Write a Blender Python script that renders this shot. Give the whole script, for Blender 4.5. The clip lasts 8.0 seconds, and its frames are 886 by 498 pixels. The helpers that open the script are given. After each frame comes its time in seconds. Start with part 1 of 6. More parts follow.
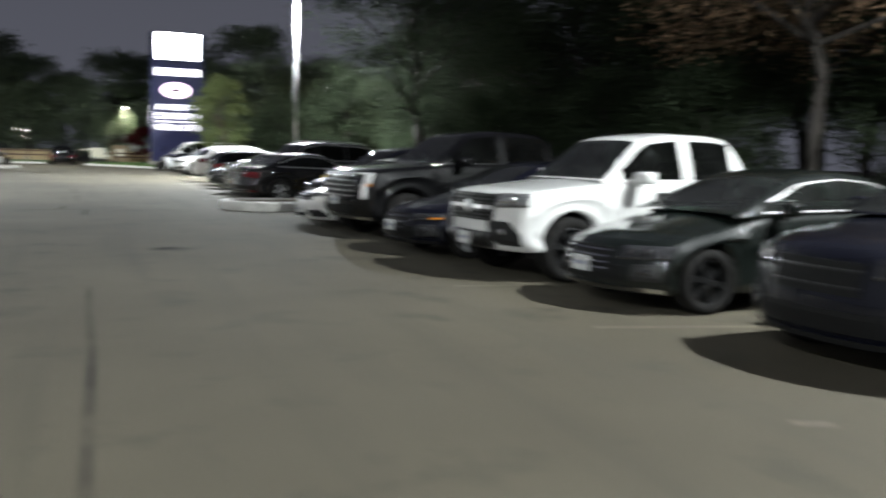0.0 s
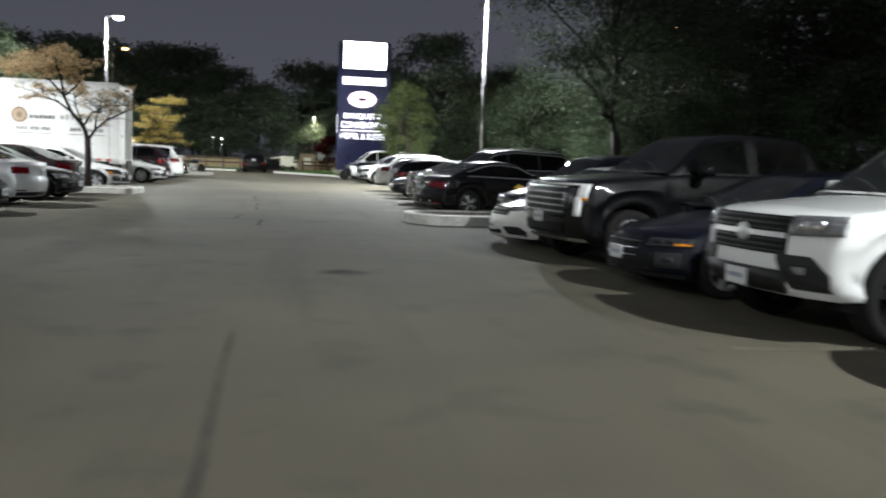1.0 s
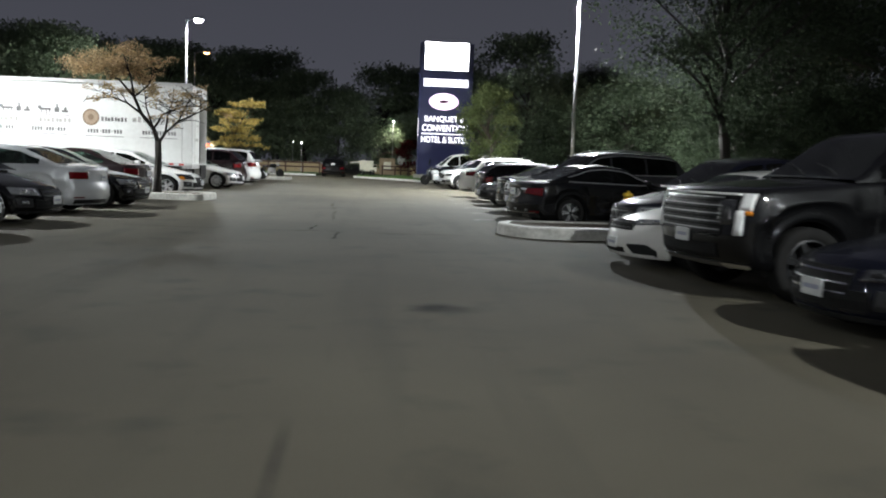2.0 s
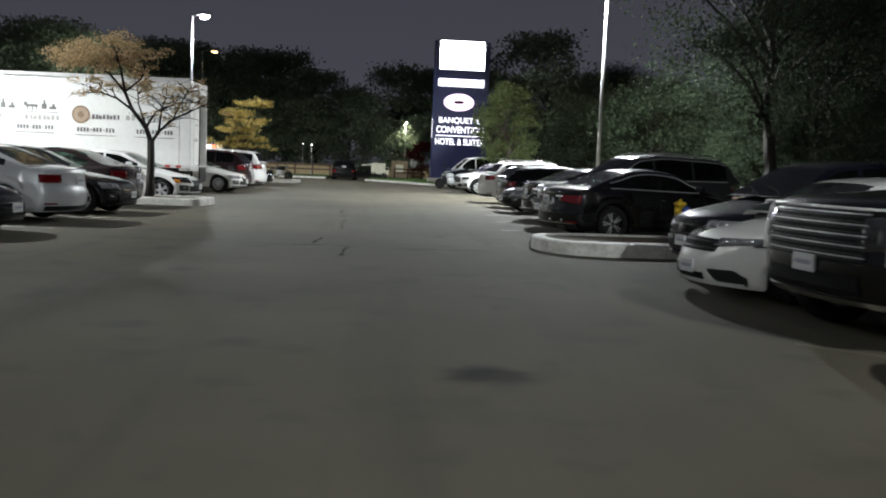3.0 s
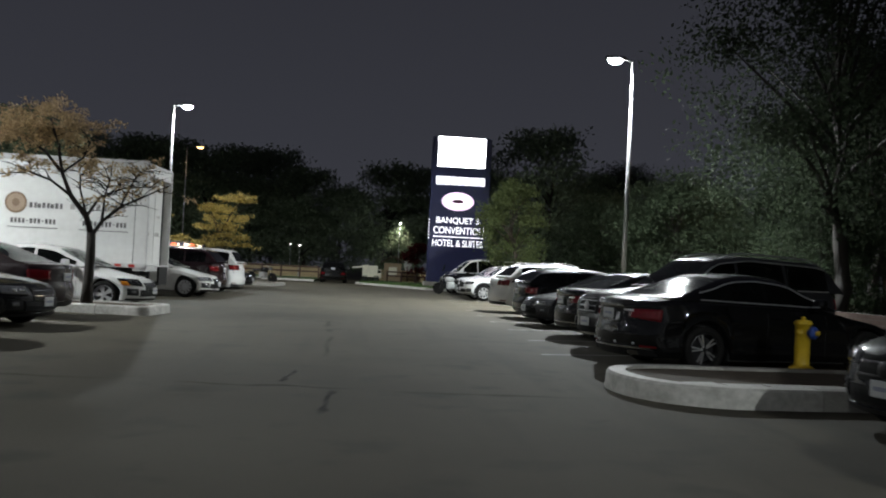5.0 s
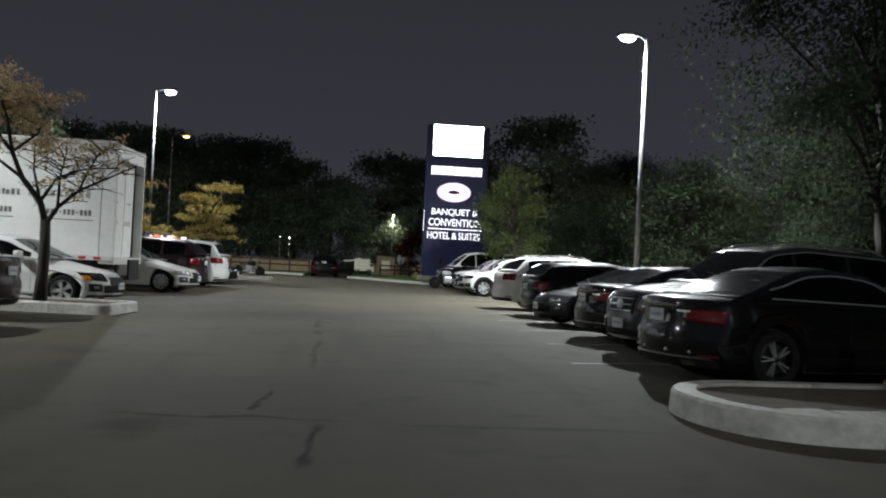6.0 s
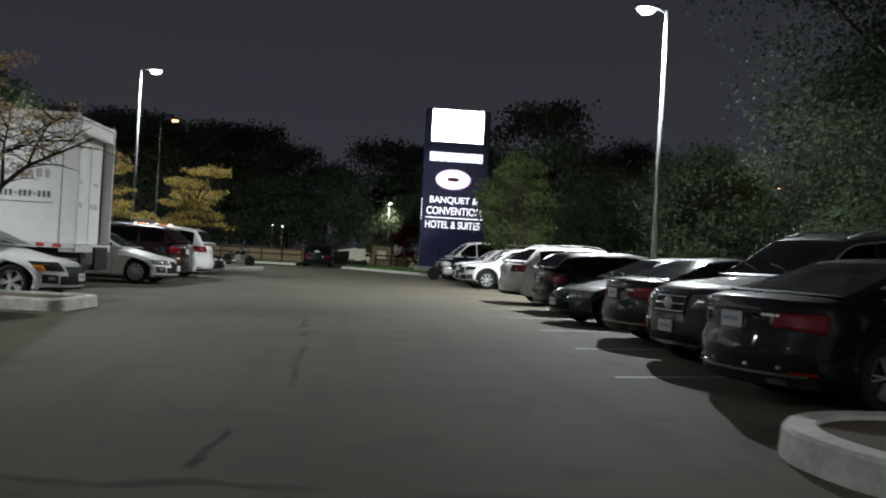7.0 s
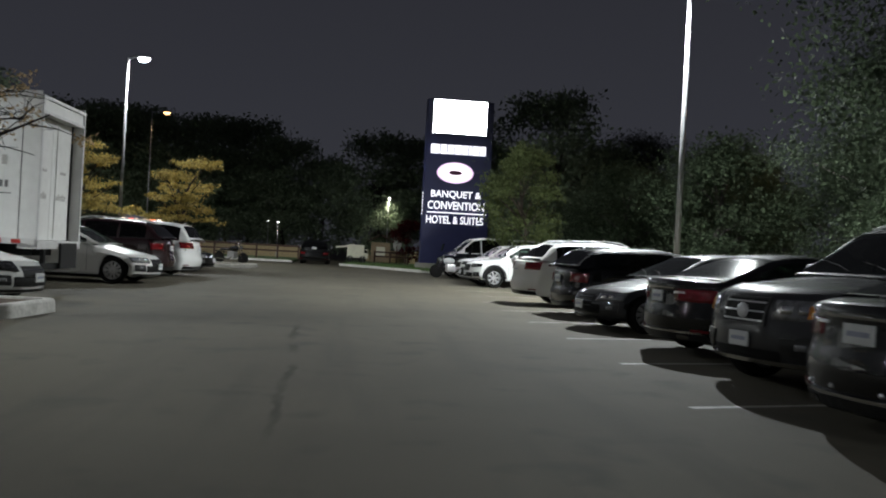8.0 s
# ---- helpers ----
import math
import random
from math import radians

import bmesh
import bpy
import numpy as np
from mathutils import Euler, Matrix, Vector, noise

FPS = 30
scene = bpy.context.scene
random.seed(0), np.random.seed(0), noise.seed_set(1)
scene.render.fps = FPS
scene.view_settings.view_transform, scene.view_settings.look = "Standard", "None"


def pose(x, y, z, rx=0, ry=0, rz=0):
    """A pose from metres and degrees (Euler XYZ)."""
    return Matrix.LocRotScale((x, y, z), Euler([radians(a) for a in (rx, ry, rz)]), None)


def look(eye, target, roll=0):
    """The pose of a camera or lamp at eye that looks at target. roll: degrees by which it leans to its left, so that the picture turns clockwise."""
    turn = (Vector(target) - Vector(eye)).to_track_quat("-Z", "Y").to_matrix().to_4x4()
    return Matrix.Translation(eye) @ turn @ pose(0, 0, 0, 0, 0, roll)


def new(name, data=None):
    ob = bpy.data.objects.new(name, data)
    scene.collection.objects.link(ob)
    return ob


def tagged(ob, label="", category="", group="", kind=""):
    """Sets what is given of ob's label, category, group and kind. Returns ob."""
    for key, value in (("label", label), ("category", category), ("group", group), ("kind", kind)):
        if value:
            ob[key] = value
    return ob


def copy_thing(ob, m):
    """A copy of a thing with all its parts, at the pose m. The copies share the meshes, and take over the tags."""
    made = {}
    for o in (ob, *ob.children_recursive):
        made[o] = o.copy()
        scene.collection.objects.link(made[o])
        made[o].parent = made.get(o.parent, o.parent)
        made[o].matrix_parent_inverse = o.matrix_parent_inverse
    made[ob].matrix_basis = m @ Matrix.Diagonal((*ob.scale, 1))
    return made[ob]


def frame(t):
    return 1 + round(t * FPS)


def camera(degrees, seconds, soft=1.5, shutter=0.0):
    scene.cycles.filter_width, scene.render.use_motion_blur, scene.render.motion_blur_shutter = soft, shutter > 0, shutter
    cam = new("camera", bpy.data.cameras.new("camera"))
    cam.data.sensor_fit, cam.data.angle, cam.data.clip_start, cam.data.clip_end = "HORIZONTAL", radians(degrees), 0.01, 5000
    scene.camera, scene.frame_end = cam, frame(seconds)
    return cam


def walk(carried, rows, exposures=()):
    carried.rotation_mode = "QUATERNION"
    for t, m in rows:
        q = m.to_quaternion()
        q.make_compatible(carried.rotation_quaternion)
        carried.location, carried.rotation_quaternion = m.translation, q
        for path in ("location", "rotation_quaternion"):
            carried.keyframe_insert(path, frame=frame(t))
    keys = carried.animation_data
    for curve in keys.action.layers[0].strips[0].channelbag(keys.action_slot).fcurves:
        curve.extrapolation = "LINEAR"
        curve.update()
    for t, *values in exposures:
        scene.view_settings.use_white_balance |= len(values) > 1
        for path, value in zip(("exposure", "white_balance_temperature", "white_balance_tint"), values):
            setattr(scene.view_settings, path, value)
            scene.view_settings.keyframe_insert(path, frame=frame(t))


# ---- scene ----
cam = camera(53.0, 8.0, 1.95, 0.7)
PATH = [
    (0, (1.158, 1.967, 1.492), (1.879, 3.821, 1.285), 1.6),
    (0.2, (1.265, 2.566, 1.445), (1.862, 4.463, 1.24), 1.8),
    (0.5, (1.373, 3.457, 1.428), (1.851, 5.388, 1.228), 2.0),
    (1, (1.472, 4.885, 1.398), (1.814, 6.846, 1.204), 2.2),
    (1.5, (1.467, 6.126, 1.392), (1.708, 8.102, 1.2), 2.2),
    (2, (1.447, 7.477, 1.377), (1.616, 9.46, 1.186), 2.1),
    (3.5, (1.319, 11.29, 1.365), (1.462, 13.277, 1.181), 2.4),
    (3.8, (1.272, 12.045, 1.354), (1.42, 14.031, 1.172), 2.6),
    (4, (1.272, 12.564, 1.344), (1.423, 14.556, 1.242), 2.3),
    (4.2, (1.267, 13.148, 1.32), (1.414, 15.142, 1.375), 2.5),
    (4.5, (1.25, 13.912, 1.333), (1.4, 15.905, 1.406), 2.7),
    (4.7, (1.238, 14.4, 1.325), (1.39, 16.392, 1.383), 2.8),
    (5.8, (1.168, 17.07, 1.28), (1.345, 19.061, 1.32), 2.9),
    (6, (1.157, 17.559, 1.276), (1.335, 19.55, 1.311), 2.9),
    (6.5, (1.156, 18.767, 1.287), (1.341, 20.758, 1.303), 3.0),
    (7, (1.164, 19.966, 1.254), (1.354, 21.957, 1.268), 3.2),
    (7.5, (1.139, 21.096, 1.247), (1.333, 23.087, 1.256), 3.2),
    (8, (1.136, 22.174, 1.243), (1.331, 24.165, 1.249), 3.1),
]
walk(cam, [(t, look(*row)) for t, *row in PATH], [(0.0, 2.04), (0.5, 1.91), (1.0, 1.83), (1.5, 1.76), (2.0, 1.56), (3.5, 1.36), (4.0, 1.26), (4.5, 0.93), (6.0, 0.74), (8.0, 0.6)])

# ---- light and sky ----
world = bpy.data.worlds.new("night_sky")
scene.world = world
world.use_nodes = True
wn = world.node_tree.nodes
wl = world.node_tree.links
bg = wn["Background"]
coord = wn.new("ShaderNodeTexCoord")
sep = wn.new("ShaderNodeSeparateXYZ")
ramp = wn.new("ShaderNodeValToRGB")
ramp.color_ramp.elements[0].position = 0.0
ramp.color_ramp.elements[0].color = (0.0230, 0.0240, 0.0300, 1)
ramp.color_ramp.elements[1].position = 0.5
ramp.color_ramp.elements[1].color = (0.0120, 0.0122, 0.0160, 1)
wl.new(coord.outputs["Generated"], sep.inputs[0])
wl.new(sep.outputs["Z"], ramp.inputs[0])
wl.new(ramp.outputs[0], bg.inputs[0])
bg.inputs[1].default_value = 1.0
scene.view_settings.exposure = 0.0

LAMP_COLOUR = (0.92, 0.985, 1.0)


# ---- materials ----
def shader(name):
    m = bpy.data.materials.new(name)
    m.use_nodes = True
    return m, m.node_tree.nodes, m.node_tree.links, m.node_tree.nodes["Principled BSDF"]


def rgb(c):
    return (c[0], c[1], c[2], 1.0)


def matter(name, colour, rough=0.6, metal=0.0,  second=None, scale=6.0, fine=60.0, bump=0.0, coat=0.0, spread=0.35, island=0.0, shine=0.5):
    """A surface with grain at two scales; second is the colour of its wear."""
    m, n, l, b = shader(name)
    b.inputs["Roughness"].default_value = rough
    b.inputs["Metallic"].default_value = metal
    b.inputs["Specular IOR Level"].default_value = shine
    b.inputs["Coat Weight"].default_value = coat
    b.inputs["Coat Roughness"].default_value = 0.025
    tc = n.new("ShaderNodeTexCoord")
    big = n.new("ShaderNodeTexNoise")
    big.inputs["Scale"].default_value = scale
    big.inputs["Detail"].default_value = 5
    small = n.new("ShaderNodeTexNoise")
    small.inputs["Scale"].default_value = fine
    small.inputs["Detail"].default_value = 3
    l.new(tc.outputs["Object"], big.inputs["Vector"])
    l.new(tc.outputs["Object"], small.inputs["Vector"])
    add = n.new("ShaderNodeMath")
    add.operation = "MULTIPLY_ADD"
    add.inputs[1].default_value = 0.45
    l.new(small.outputs["Fac"], add.inputs[0])
    half = n.new("ShaderNodeMath")
    half.operation = "MULTIPLY"
    half.inputs[1].default_value = 0.55
    l.new(big.outputs["Fac"], half.inputs[0])
    l.new(half.outputs[0], add.inputs[2])
    r = n.new("ShaderNodeValToRGB")
    r.color_ramp.elements[0].position = 0.5 - spread / 2
    r.color_ramp.elements[1].position = 0.5 + spread / 2
    second = second or tuple(c * 0.72 for c in colour)
    r.color_ramp.elements[0].color = rgb(second)
    r.color_ramp.elements[1].color = rgb(colour)
    l.new(add.outputs[0], r.inputs[0])
    out = r.outputs[0]
    if island:
        geo = n.new("ShaderNodeNewGeometry")
        hs = n.new("ShaderNodeHueSaturation")
        rng = n.new("ShaderNodeMapRange")
        rng.inputs["To Min"].default_value = 1 - island
        rng.inputs["To Max"].default_value = 1 + island
        l.new(geo.outputs["Random Per Island"], rng.inputs["Value"])
        l.new(rng.outputs[0], hs.inputs["Value"])
        l.new(out, hs.inputs["Color"])
        out = hs.outputs[0]
    l.new(out, b.inputs["Base Color"])
    if bump:
        bp = n.new("ShaderNodeBump")
        bp.inputs["Strength"].default_value = bump
        bp.inputs["Distance"].default_value = 0.01
        l.new(add.outputs[0], bp.inputs["Height"])
        l.new(bp.outputs[0], b.inputs["Normal"])
    return m


def paint(name, colour, metal=0.25, rough=0.32):
    """Car paint: a dusty clear coat over a slightly uneven base."""
    m = matter(name, colour, rough, metal, tuple(c * 0.86 for c in colour), 2.0, 260.0, 0.0, 1.0, 0.6, shine=0.12)
    n, l = m.node_tree.nodes, m.node_tree.links
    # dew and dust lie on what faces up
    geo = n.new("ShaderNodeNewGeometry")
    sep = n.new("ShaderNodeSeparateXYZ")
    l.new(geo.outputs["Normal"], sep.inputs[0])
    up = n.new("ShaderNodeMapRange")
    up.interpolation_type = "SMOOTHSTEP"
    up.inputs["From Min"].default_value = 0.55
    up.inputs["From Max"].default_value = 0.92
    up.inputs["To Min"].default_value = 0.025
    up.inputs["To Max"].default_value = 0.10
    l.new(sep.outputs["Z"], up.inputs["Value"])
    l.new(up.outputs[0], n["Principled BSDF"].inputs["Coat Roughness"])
    return m


def glowing(name, colour, strength):
    m, n, l, b = shader(name)
    b.inputs["Base Color"].default_value = rgb(colour)
    b.inputs["Emission Color"].default_value = rgb(colour)
    b.inputs["Emission Strength"].default_value = strength
    return m


def pane(name, tint, dust=0.02, rough=0.015):
    """A thin sheet of tinted glass: it lets tinted light through, mirrors more at a slant, and carries a film of dust."""
    m, n, l, b = shader(name)
    n.remove(b)
    clear = n.new("ShaderNodeBsdfTransparent")
    clear.inputs["Color"].default_value = rgb(tint)
    film = n.new("ShaderNodeBsdfDiffuse")
    film.inputs["Color"].default_value = (0.5, 0.52, 0.5, 1)
    gloss = n.new("ShaderNodeBsdfGlossy")
    gloss.inputs["Roughness"].default_value = rough
    fresnel = n.new("ShaderNodeFresnel")
    fresnel.inputs["IOR"].default_value = 1.5
    dusty = n.new("ShaderNodeMixShader")
    tc = n.new("ShaderNodeTexCoord")
    noise = n.new("ShaderNodeTexNoise")
    noise.inputs["Scale"].default_value = 3.0
    noise.inputs["Detail"].default_value = 6
    l.new(tc.outputs["Object"], noise.inputs["Vector"])
    rng = n.new("ShaderNodeMapRange")
    rng.inputs["From Min"].default_value = 0.3
    rng.inputs["From Max"].default_value = 0.7
    rng.inputs["To Min"].default_value = dust * 0.5
    rng.inputs["To Max"].default_value = dust * 1.5
    l.new(noise.outputs["Fac"], rng.inputs["Value"])
    l.new(rng.outputs[0], dusty.inputs[0])
    l.new(clear.outputs[0], dusty.inputs[1])
    l.new(film.outputs[0], dusty.inputs[2])
    both = n.new("ShaderNodeMixShader")
    l.new(fresnel.outputs[0], both.inputs[0])
    l.new(dusty.outputs[0], both.inputs[1])
    l.new(gloss.outputs[0], both.inputs[2])
    l.new(both.outputs[0], n["Material Output"].inputs["Surface"])
    return m


def foliage(name, colour, second, vary=0.3):
    """Leaves that scatter light and let half of it through."""
    m = matter(name, colour, 0.85, second=second, scale=1, fine=4, island=vary, shine=0.08)
    n, l = m.node_tree.nodes, m.node_tree.links
    b = n["Principled BSDF"]
    behind = n.new("ShaderNodeBsdfTranslucent")
    l.new(b.inputs["Base Color"].links[0].from_socket, behind.inputs["Color"])
    both = n.new("ShaderNodeMixShader")
    both.inputs[0].default_value = 0.45
    l.new(b.outputs[0], both.inputs[1])
    l.new(behind.outputs[0], both.inputs[2])
    l.new(both.outputs[0], n["Material Output"].inputs["Surface"])
    return m


def asphalt_material():
    m, n, l, b = shader("asphalt")
    tc = n.new("ShaderNodeTexCoord")

    def noise_at(scale, detail=4):
        x = n.new("ShaderNodeTexNoise")
        x.inputs["Scale"].default_value = scale
        x.inputs["Detail"].default_value = detail
        l.new(tc.outputs["Object"], x.inputs["Vector"])
        return x

    def mixed(a, c, factor, kind="MIX"):
        x = n.new("ShaderNodeMix")
        x.data_type, x.blend_type = "RGBA", kind
        for value, at in ((a, 6), (c, 7)):
            if isinstance(value, tuple):
                x.inputs[at].default_value = rgb(value)
            else:
                l.new(value, x.inputs[at])
        if isinstance(factor, float):
            x.inputs[0].default_value = factor
        else:
            l.new(factor, x.inputs[0])
        return x.outputs[2]

    def ramped(value, lo, hi):
        x = n.new("ShaderNodeMapRange")
        x.inputs["From Min"].default_value = lo
        x.inputs["From Max"].default_value = hi
        l.new(value, x.inputs["Value"])
        return x.outputs[0]

    # long streaks along the lane from tyres and water
    stretch = n.new("ShaderNodeMapping")
    stretch.inputs["Scale"].default_value = (0.9, 0.06, 1)
    l.new(tc.outputs["Object"], stretch.inputs["Vector"])
    lane = n.new("ShaderNodeTexNoise")
    lane.inputs["Scale"].default_value = 1.6
    lane.inputs["Detail"].default_value = 5
    l.new(stretch.outputs[0], lane.inputs["Vector"])
    broad = noise_at(0.22)
    mid = noise_at(1.3, 6)
    grit = noise_at(90, 3)
    c = mixed((0.0575, 0.050, 0.035), (0.0765, 0.067, 0.047), ramped(broad.outputs["Fac"], 0.38, 0.62))
    c = mixed(c, (0.0485, 0.043, 0.031), ramped(lane.outputs["Fac"], 0.52, 0.78))
    c = mixed(c, (0.043, 0.039, 0.028), ramped(mid.outputs["Fac"], 0.56, 0.72))
    c = mixed(c, (0.10, 0.097, 0.088), ramped(grit.outputs["Fac"], 0.62, 0.85))
    l.new(c, b.inputs["Base Color"])
    b.inputs["Roughness"].default_value = 0.86
    b.inputs["Specular IOR Level"].default_value = 0.22
    bp = n.new("ShaderNodeBump")
    bp.inputs["Strength"].default_value = 0.35
    bp.inputs["Distance"].default_value = 0.006
    l.new(grit.outputs["Fac"], bp.inputs["Height"])
    l.new(bp.outputs[0], b.inputs["Normal"])
    return m


ASPHALT = asphalt_material()


def smear(name, colour, cover):
    """Rubber or filler that thins out towards its edges and comes and goes along its run."""
    m, n, l, b = shader(name)
    b.inputs["Base Color"].default_value = rgb(colour)
    b.inputs["Roughness"].default_value = 0.8
    b.inputs["Specular IOR Level"].default_value = 0.2
    uv = n.new("ShaderNodeUVMap")
    sep = n.new("ShaderNodeSeparateXYZ")
    l.new(uv.outputs[0], sep.inputs[0])
    edge = n.new("ShaderNodeMapRange")
    edge.interpolation_type = "SMOOTHSTEP"
    pp = n.new("ShaderNodeMath")
    pp.operation = "PINGPONG"
    pp.inputs[1].default_value = 0.5
    l.new(sep.outputs["Y"], pp.inputs[0])
    edge.inputs["From Max"].default_value = 0.42
    l.new(pp.outputs[0], edge.inputs["Value"])
    ends = n.new("ShaderNodeMath")
    ends.operation = "PINGPONG"
    ends.inputs[1].default_value = 0.5
    l.new(sep.outputs["X"], ends.inputs[0])
    fade = n.new("ShaderNodeMapRange")
    fade.inputs["From Max"].default_value = 0.15
    l.new(ends.outputs[0], fade.inputs["Value"])
    tc = n.new("ShaderNodeTexCoord")
    noise = n.new("ShaderNodeTexNoise")
    noise.inputs["Scale"].default_value = 0.7
    noise.inputs["Detail"].default_value = 7
    l.new(tc.outputs["Object"], noise.inputs["Vector"])
    patchy = n.new("ShaderNodeMapRange")
    patchy.inputs["From Min"].default_value = 0.36
    patchy.inputs["From Max"].default_value = 0.62
    patchy.inputs["To Max"].default_value = cover
    l.new(noise.outputs["Fac"], patchy.inputs["Value"])
    out = patchy.outputs[0]
    for other in (edge.outputs[0], fade.outputs[0]):
        k = n.new("ShaderNodeMath")
        k.operation = "MULTIPLY"
        l.new(out, k.inputs[0])
        l.new(other, k.inputs[1])
        out = k.outputs[0]
    l.new(out, b.inputs["Alpha"])
    return m


SEAM = smear("asphalt_seam", (0.020, 0.019, 0.018), 0.32)
JOINT = smear("paving_joint", (0.012, 0.011, 0.010), 0.5)
CRACK = smear("crack_filler", (0.010, 0.010, 0.009), 0.9)
PATCH = smear("asphalt_patch", (0.009, 0.009, 0.008), 1.0)
SKID = smear("tyre_rubber_mark", (0.020, 0.019, 0.018), 0.42)
LINE = matter("road_paint", (0.34, 0.32, 0.29), 0.7, second=(0.08, 0.075, 0.065), scale=5, fine=40, spread=0.3)
YELLOW_LINE = matter("yellow_road_paint", (0.085, 0.070, 0.043), 0.8, second=(0.06, 0.05, 0.035), scale=4, fine=30, spread=0.25)
CONCRETE = matter("concrete", (0.36, 0.35, 0.32), 0.85, second=(0.22, 0.21, 0.19), scale=3, fine=50, bump=0.4)
WHITE_KERB = matter("white_kerb_paint", (0.58, 0.57, 0.53), 0.7, second=(0.26, 0.25, 0.22), scale=2.6, fine=14, bump=0.35, spread=0.4)
SOIL = matter("soil", (0.10, 0.07, 0.045), 0.95, second=(0.04, 0.03, 0.02), scale=5, fine=35, bump=0.8)
GRASS = matter("grass", (0.09, 0.16, 0.04), 0.9, second=(0.05, 0.09, 0.025), scale=2, fine=40, island=0.35)
TURF = matter("turf", (0.08, 0.14, 0.038), 0.95, second=(0.05, 0.08, 0.025), scale=1, fine=30, bump=0.6)
BARK = matter("bark", (0.09, 0.068, 0.05), 0.9, second=(0.04, 0.03, 0.024), scale=8, fine=40, bump=0.8)
DARK_BARK = matter("dark_bark", (0.024, 0.019, 0.015), 0.9, second=(0.015, 0.012, 0.010), scale=8, fine=40, bump=0.8)
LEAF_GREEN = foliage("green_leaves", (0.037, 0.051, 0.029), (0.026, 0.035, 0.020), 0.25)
LEAF_PALE = foliage("pale_leaves", (0.18, 0.215, 0.09), (0.09, 0.115, 0.05))
LEAF_BROWN = foliage("brown_leaves", (0.46, 0.34, 0.20), (0.32, 0.23, 0.13))
LEAF_YELLOW = foliage("yellow_leaves", (0.44, 0.35, 0.12), (0.31, 0.24, 0.08))
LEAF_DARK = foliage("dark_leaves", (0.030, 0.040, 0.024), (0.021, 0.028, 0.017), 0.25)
# paler than the near leaves: glare and lamplight on the wood put into colour
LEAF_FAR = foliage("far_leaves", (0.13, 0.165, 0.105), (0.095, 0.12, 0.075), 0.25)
LEAF_RUST = foliage("rust_leaves", (0.17, 0.115, 0.07), (0.10, 0.066, 0.042))
LEAF_RED = foliage("red_leaves", (0.06, 0.010, 0.010), (0.035, 0.007, 0.006))

RUBBER = matter("tyre_rubber", (0.009, 0.009, 0.009), 0.85, second=(0.014, 0.013, 0.012), scale=9, fine=60, bump=0.2, shine=0.12)
BLACK_TRIM = matter("black_trim", (0.010, 0.010, 0.011), 0.4, second=(0.016, 0.016, 0.016), scale=9, fine=80, shine=0.3)
GRILLE = matter("grille_mesh", (0.006, 0.006, 0.006), 0.7, second=(0.010, 0.010, 0.010), scale=20, fine=120, bump=0.3, shine=0.12)
UNDER = matter("underbody_black", (0.008, 0.008, 0.008), 0.9)
CABIN = matter("cabin_cloth", (0.022, 0.021, 0.021), 0.9, second=(0.012, 0.012, 0.012), scale=12)
CHROME = matter("chrome", (0.78, 0.78, 0.79), 0.12, 1.0, second=(0.6, 0.6, 0.6), scale=14)
ALLOY = matter("alloy", (0.62, 0.62, 0.63), 0.32, 0.6, second=(0.36, 0.36, 0.36), scale=14)
DARK_ALLOY = matter("dark_alloy", (0.05, 0.05, 0.052), 0.35, 0.8, second=(0.03, 0.03, 0.03), scale=14)
GLASS = pane("tinted_glass", (0.30, 0.42, 0.36), 0.025)
DARK_GLASS = pane("privacy_glass", (0.035, 0.04, 0.04), 0.006)
DUSTY_GLASS = pane("dusty_glass", (0.20, 0.29, 0.24), 0.08, 0.08)
LENS = matter("headlight_lens", (0.42, 0.43, 0.44), 0.10, 0.6, second=(0.26, 0.26, 0.27), scale=9, fine=40, coat=1.0)
SMOKED_LENS = matter("smoked_headlight_lens", (0.28, 0.28, 0.285), 0.10, 0.5, second=(0.10, 0.10, 0.105), scale=14, fine=50, coat=1.0)
DARK_LENS = matter("dark_headlight_lens", (0.060, 0.060, 0.064), 0.10, 0.4, second=(0.03, 0.03, 0.032), scale=9, fine=40, coat=1.0)
REFLECTOR = matter("lamp_reflector", (0.80, 0.80, 0.80), 0.22, 0.9, second=(0.5, 0.5, 0.5), scale=30, fine=90, coat=1.0)
SATIN_CHROME = matter("satin_chrome", (0.80, 0.80, 0.81), 0.34, 0.85, second=(0.66, 0.66, 0.66), scale=14)
RED_LENS = matter("red_lens", (0.15, 0.005, 0.010), 0.12, 0.1, second=(0.09, 0.003, 0.004), scale=16, fine=60, coat=1.0)
AMBER_LENS = matter("amber_lens", (0.75, 0.26, 0.02), 0.12, 0.1, second=(0.45, 0.14, 0.01), scale=16, fine=60, coat=1.0)
PLATE = matter("plate_white", (0.52, 0.52, 0.50), 0.4, second=(0.40, 0.41, 0.42), scale=9)
PLATE_INK = matter("plate_blue", (0.24, 0.25, 0.32), 0.4)
PALE_LENS = matter("pale_lamp_lens", (0.78, 0.78, 0.76), 0.3, 0.0, second=(0.6, 0.6, 0.6), scale=14, coat=1.0)
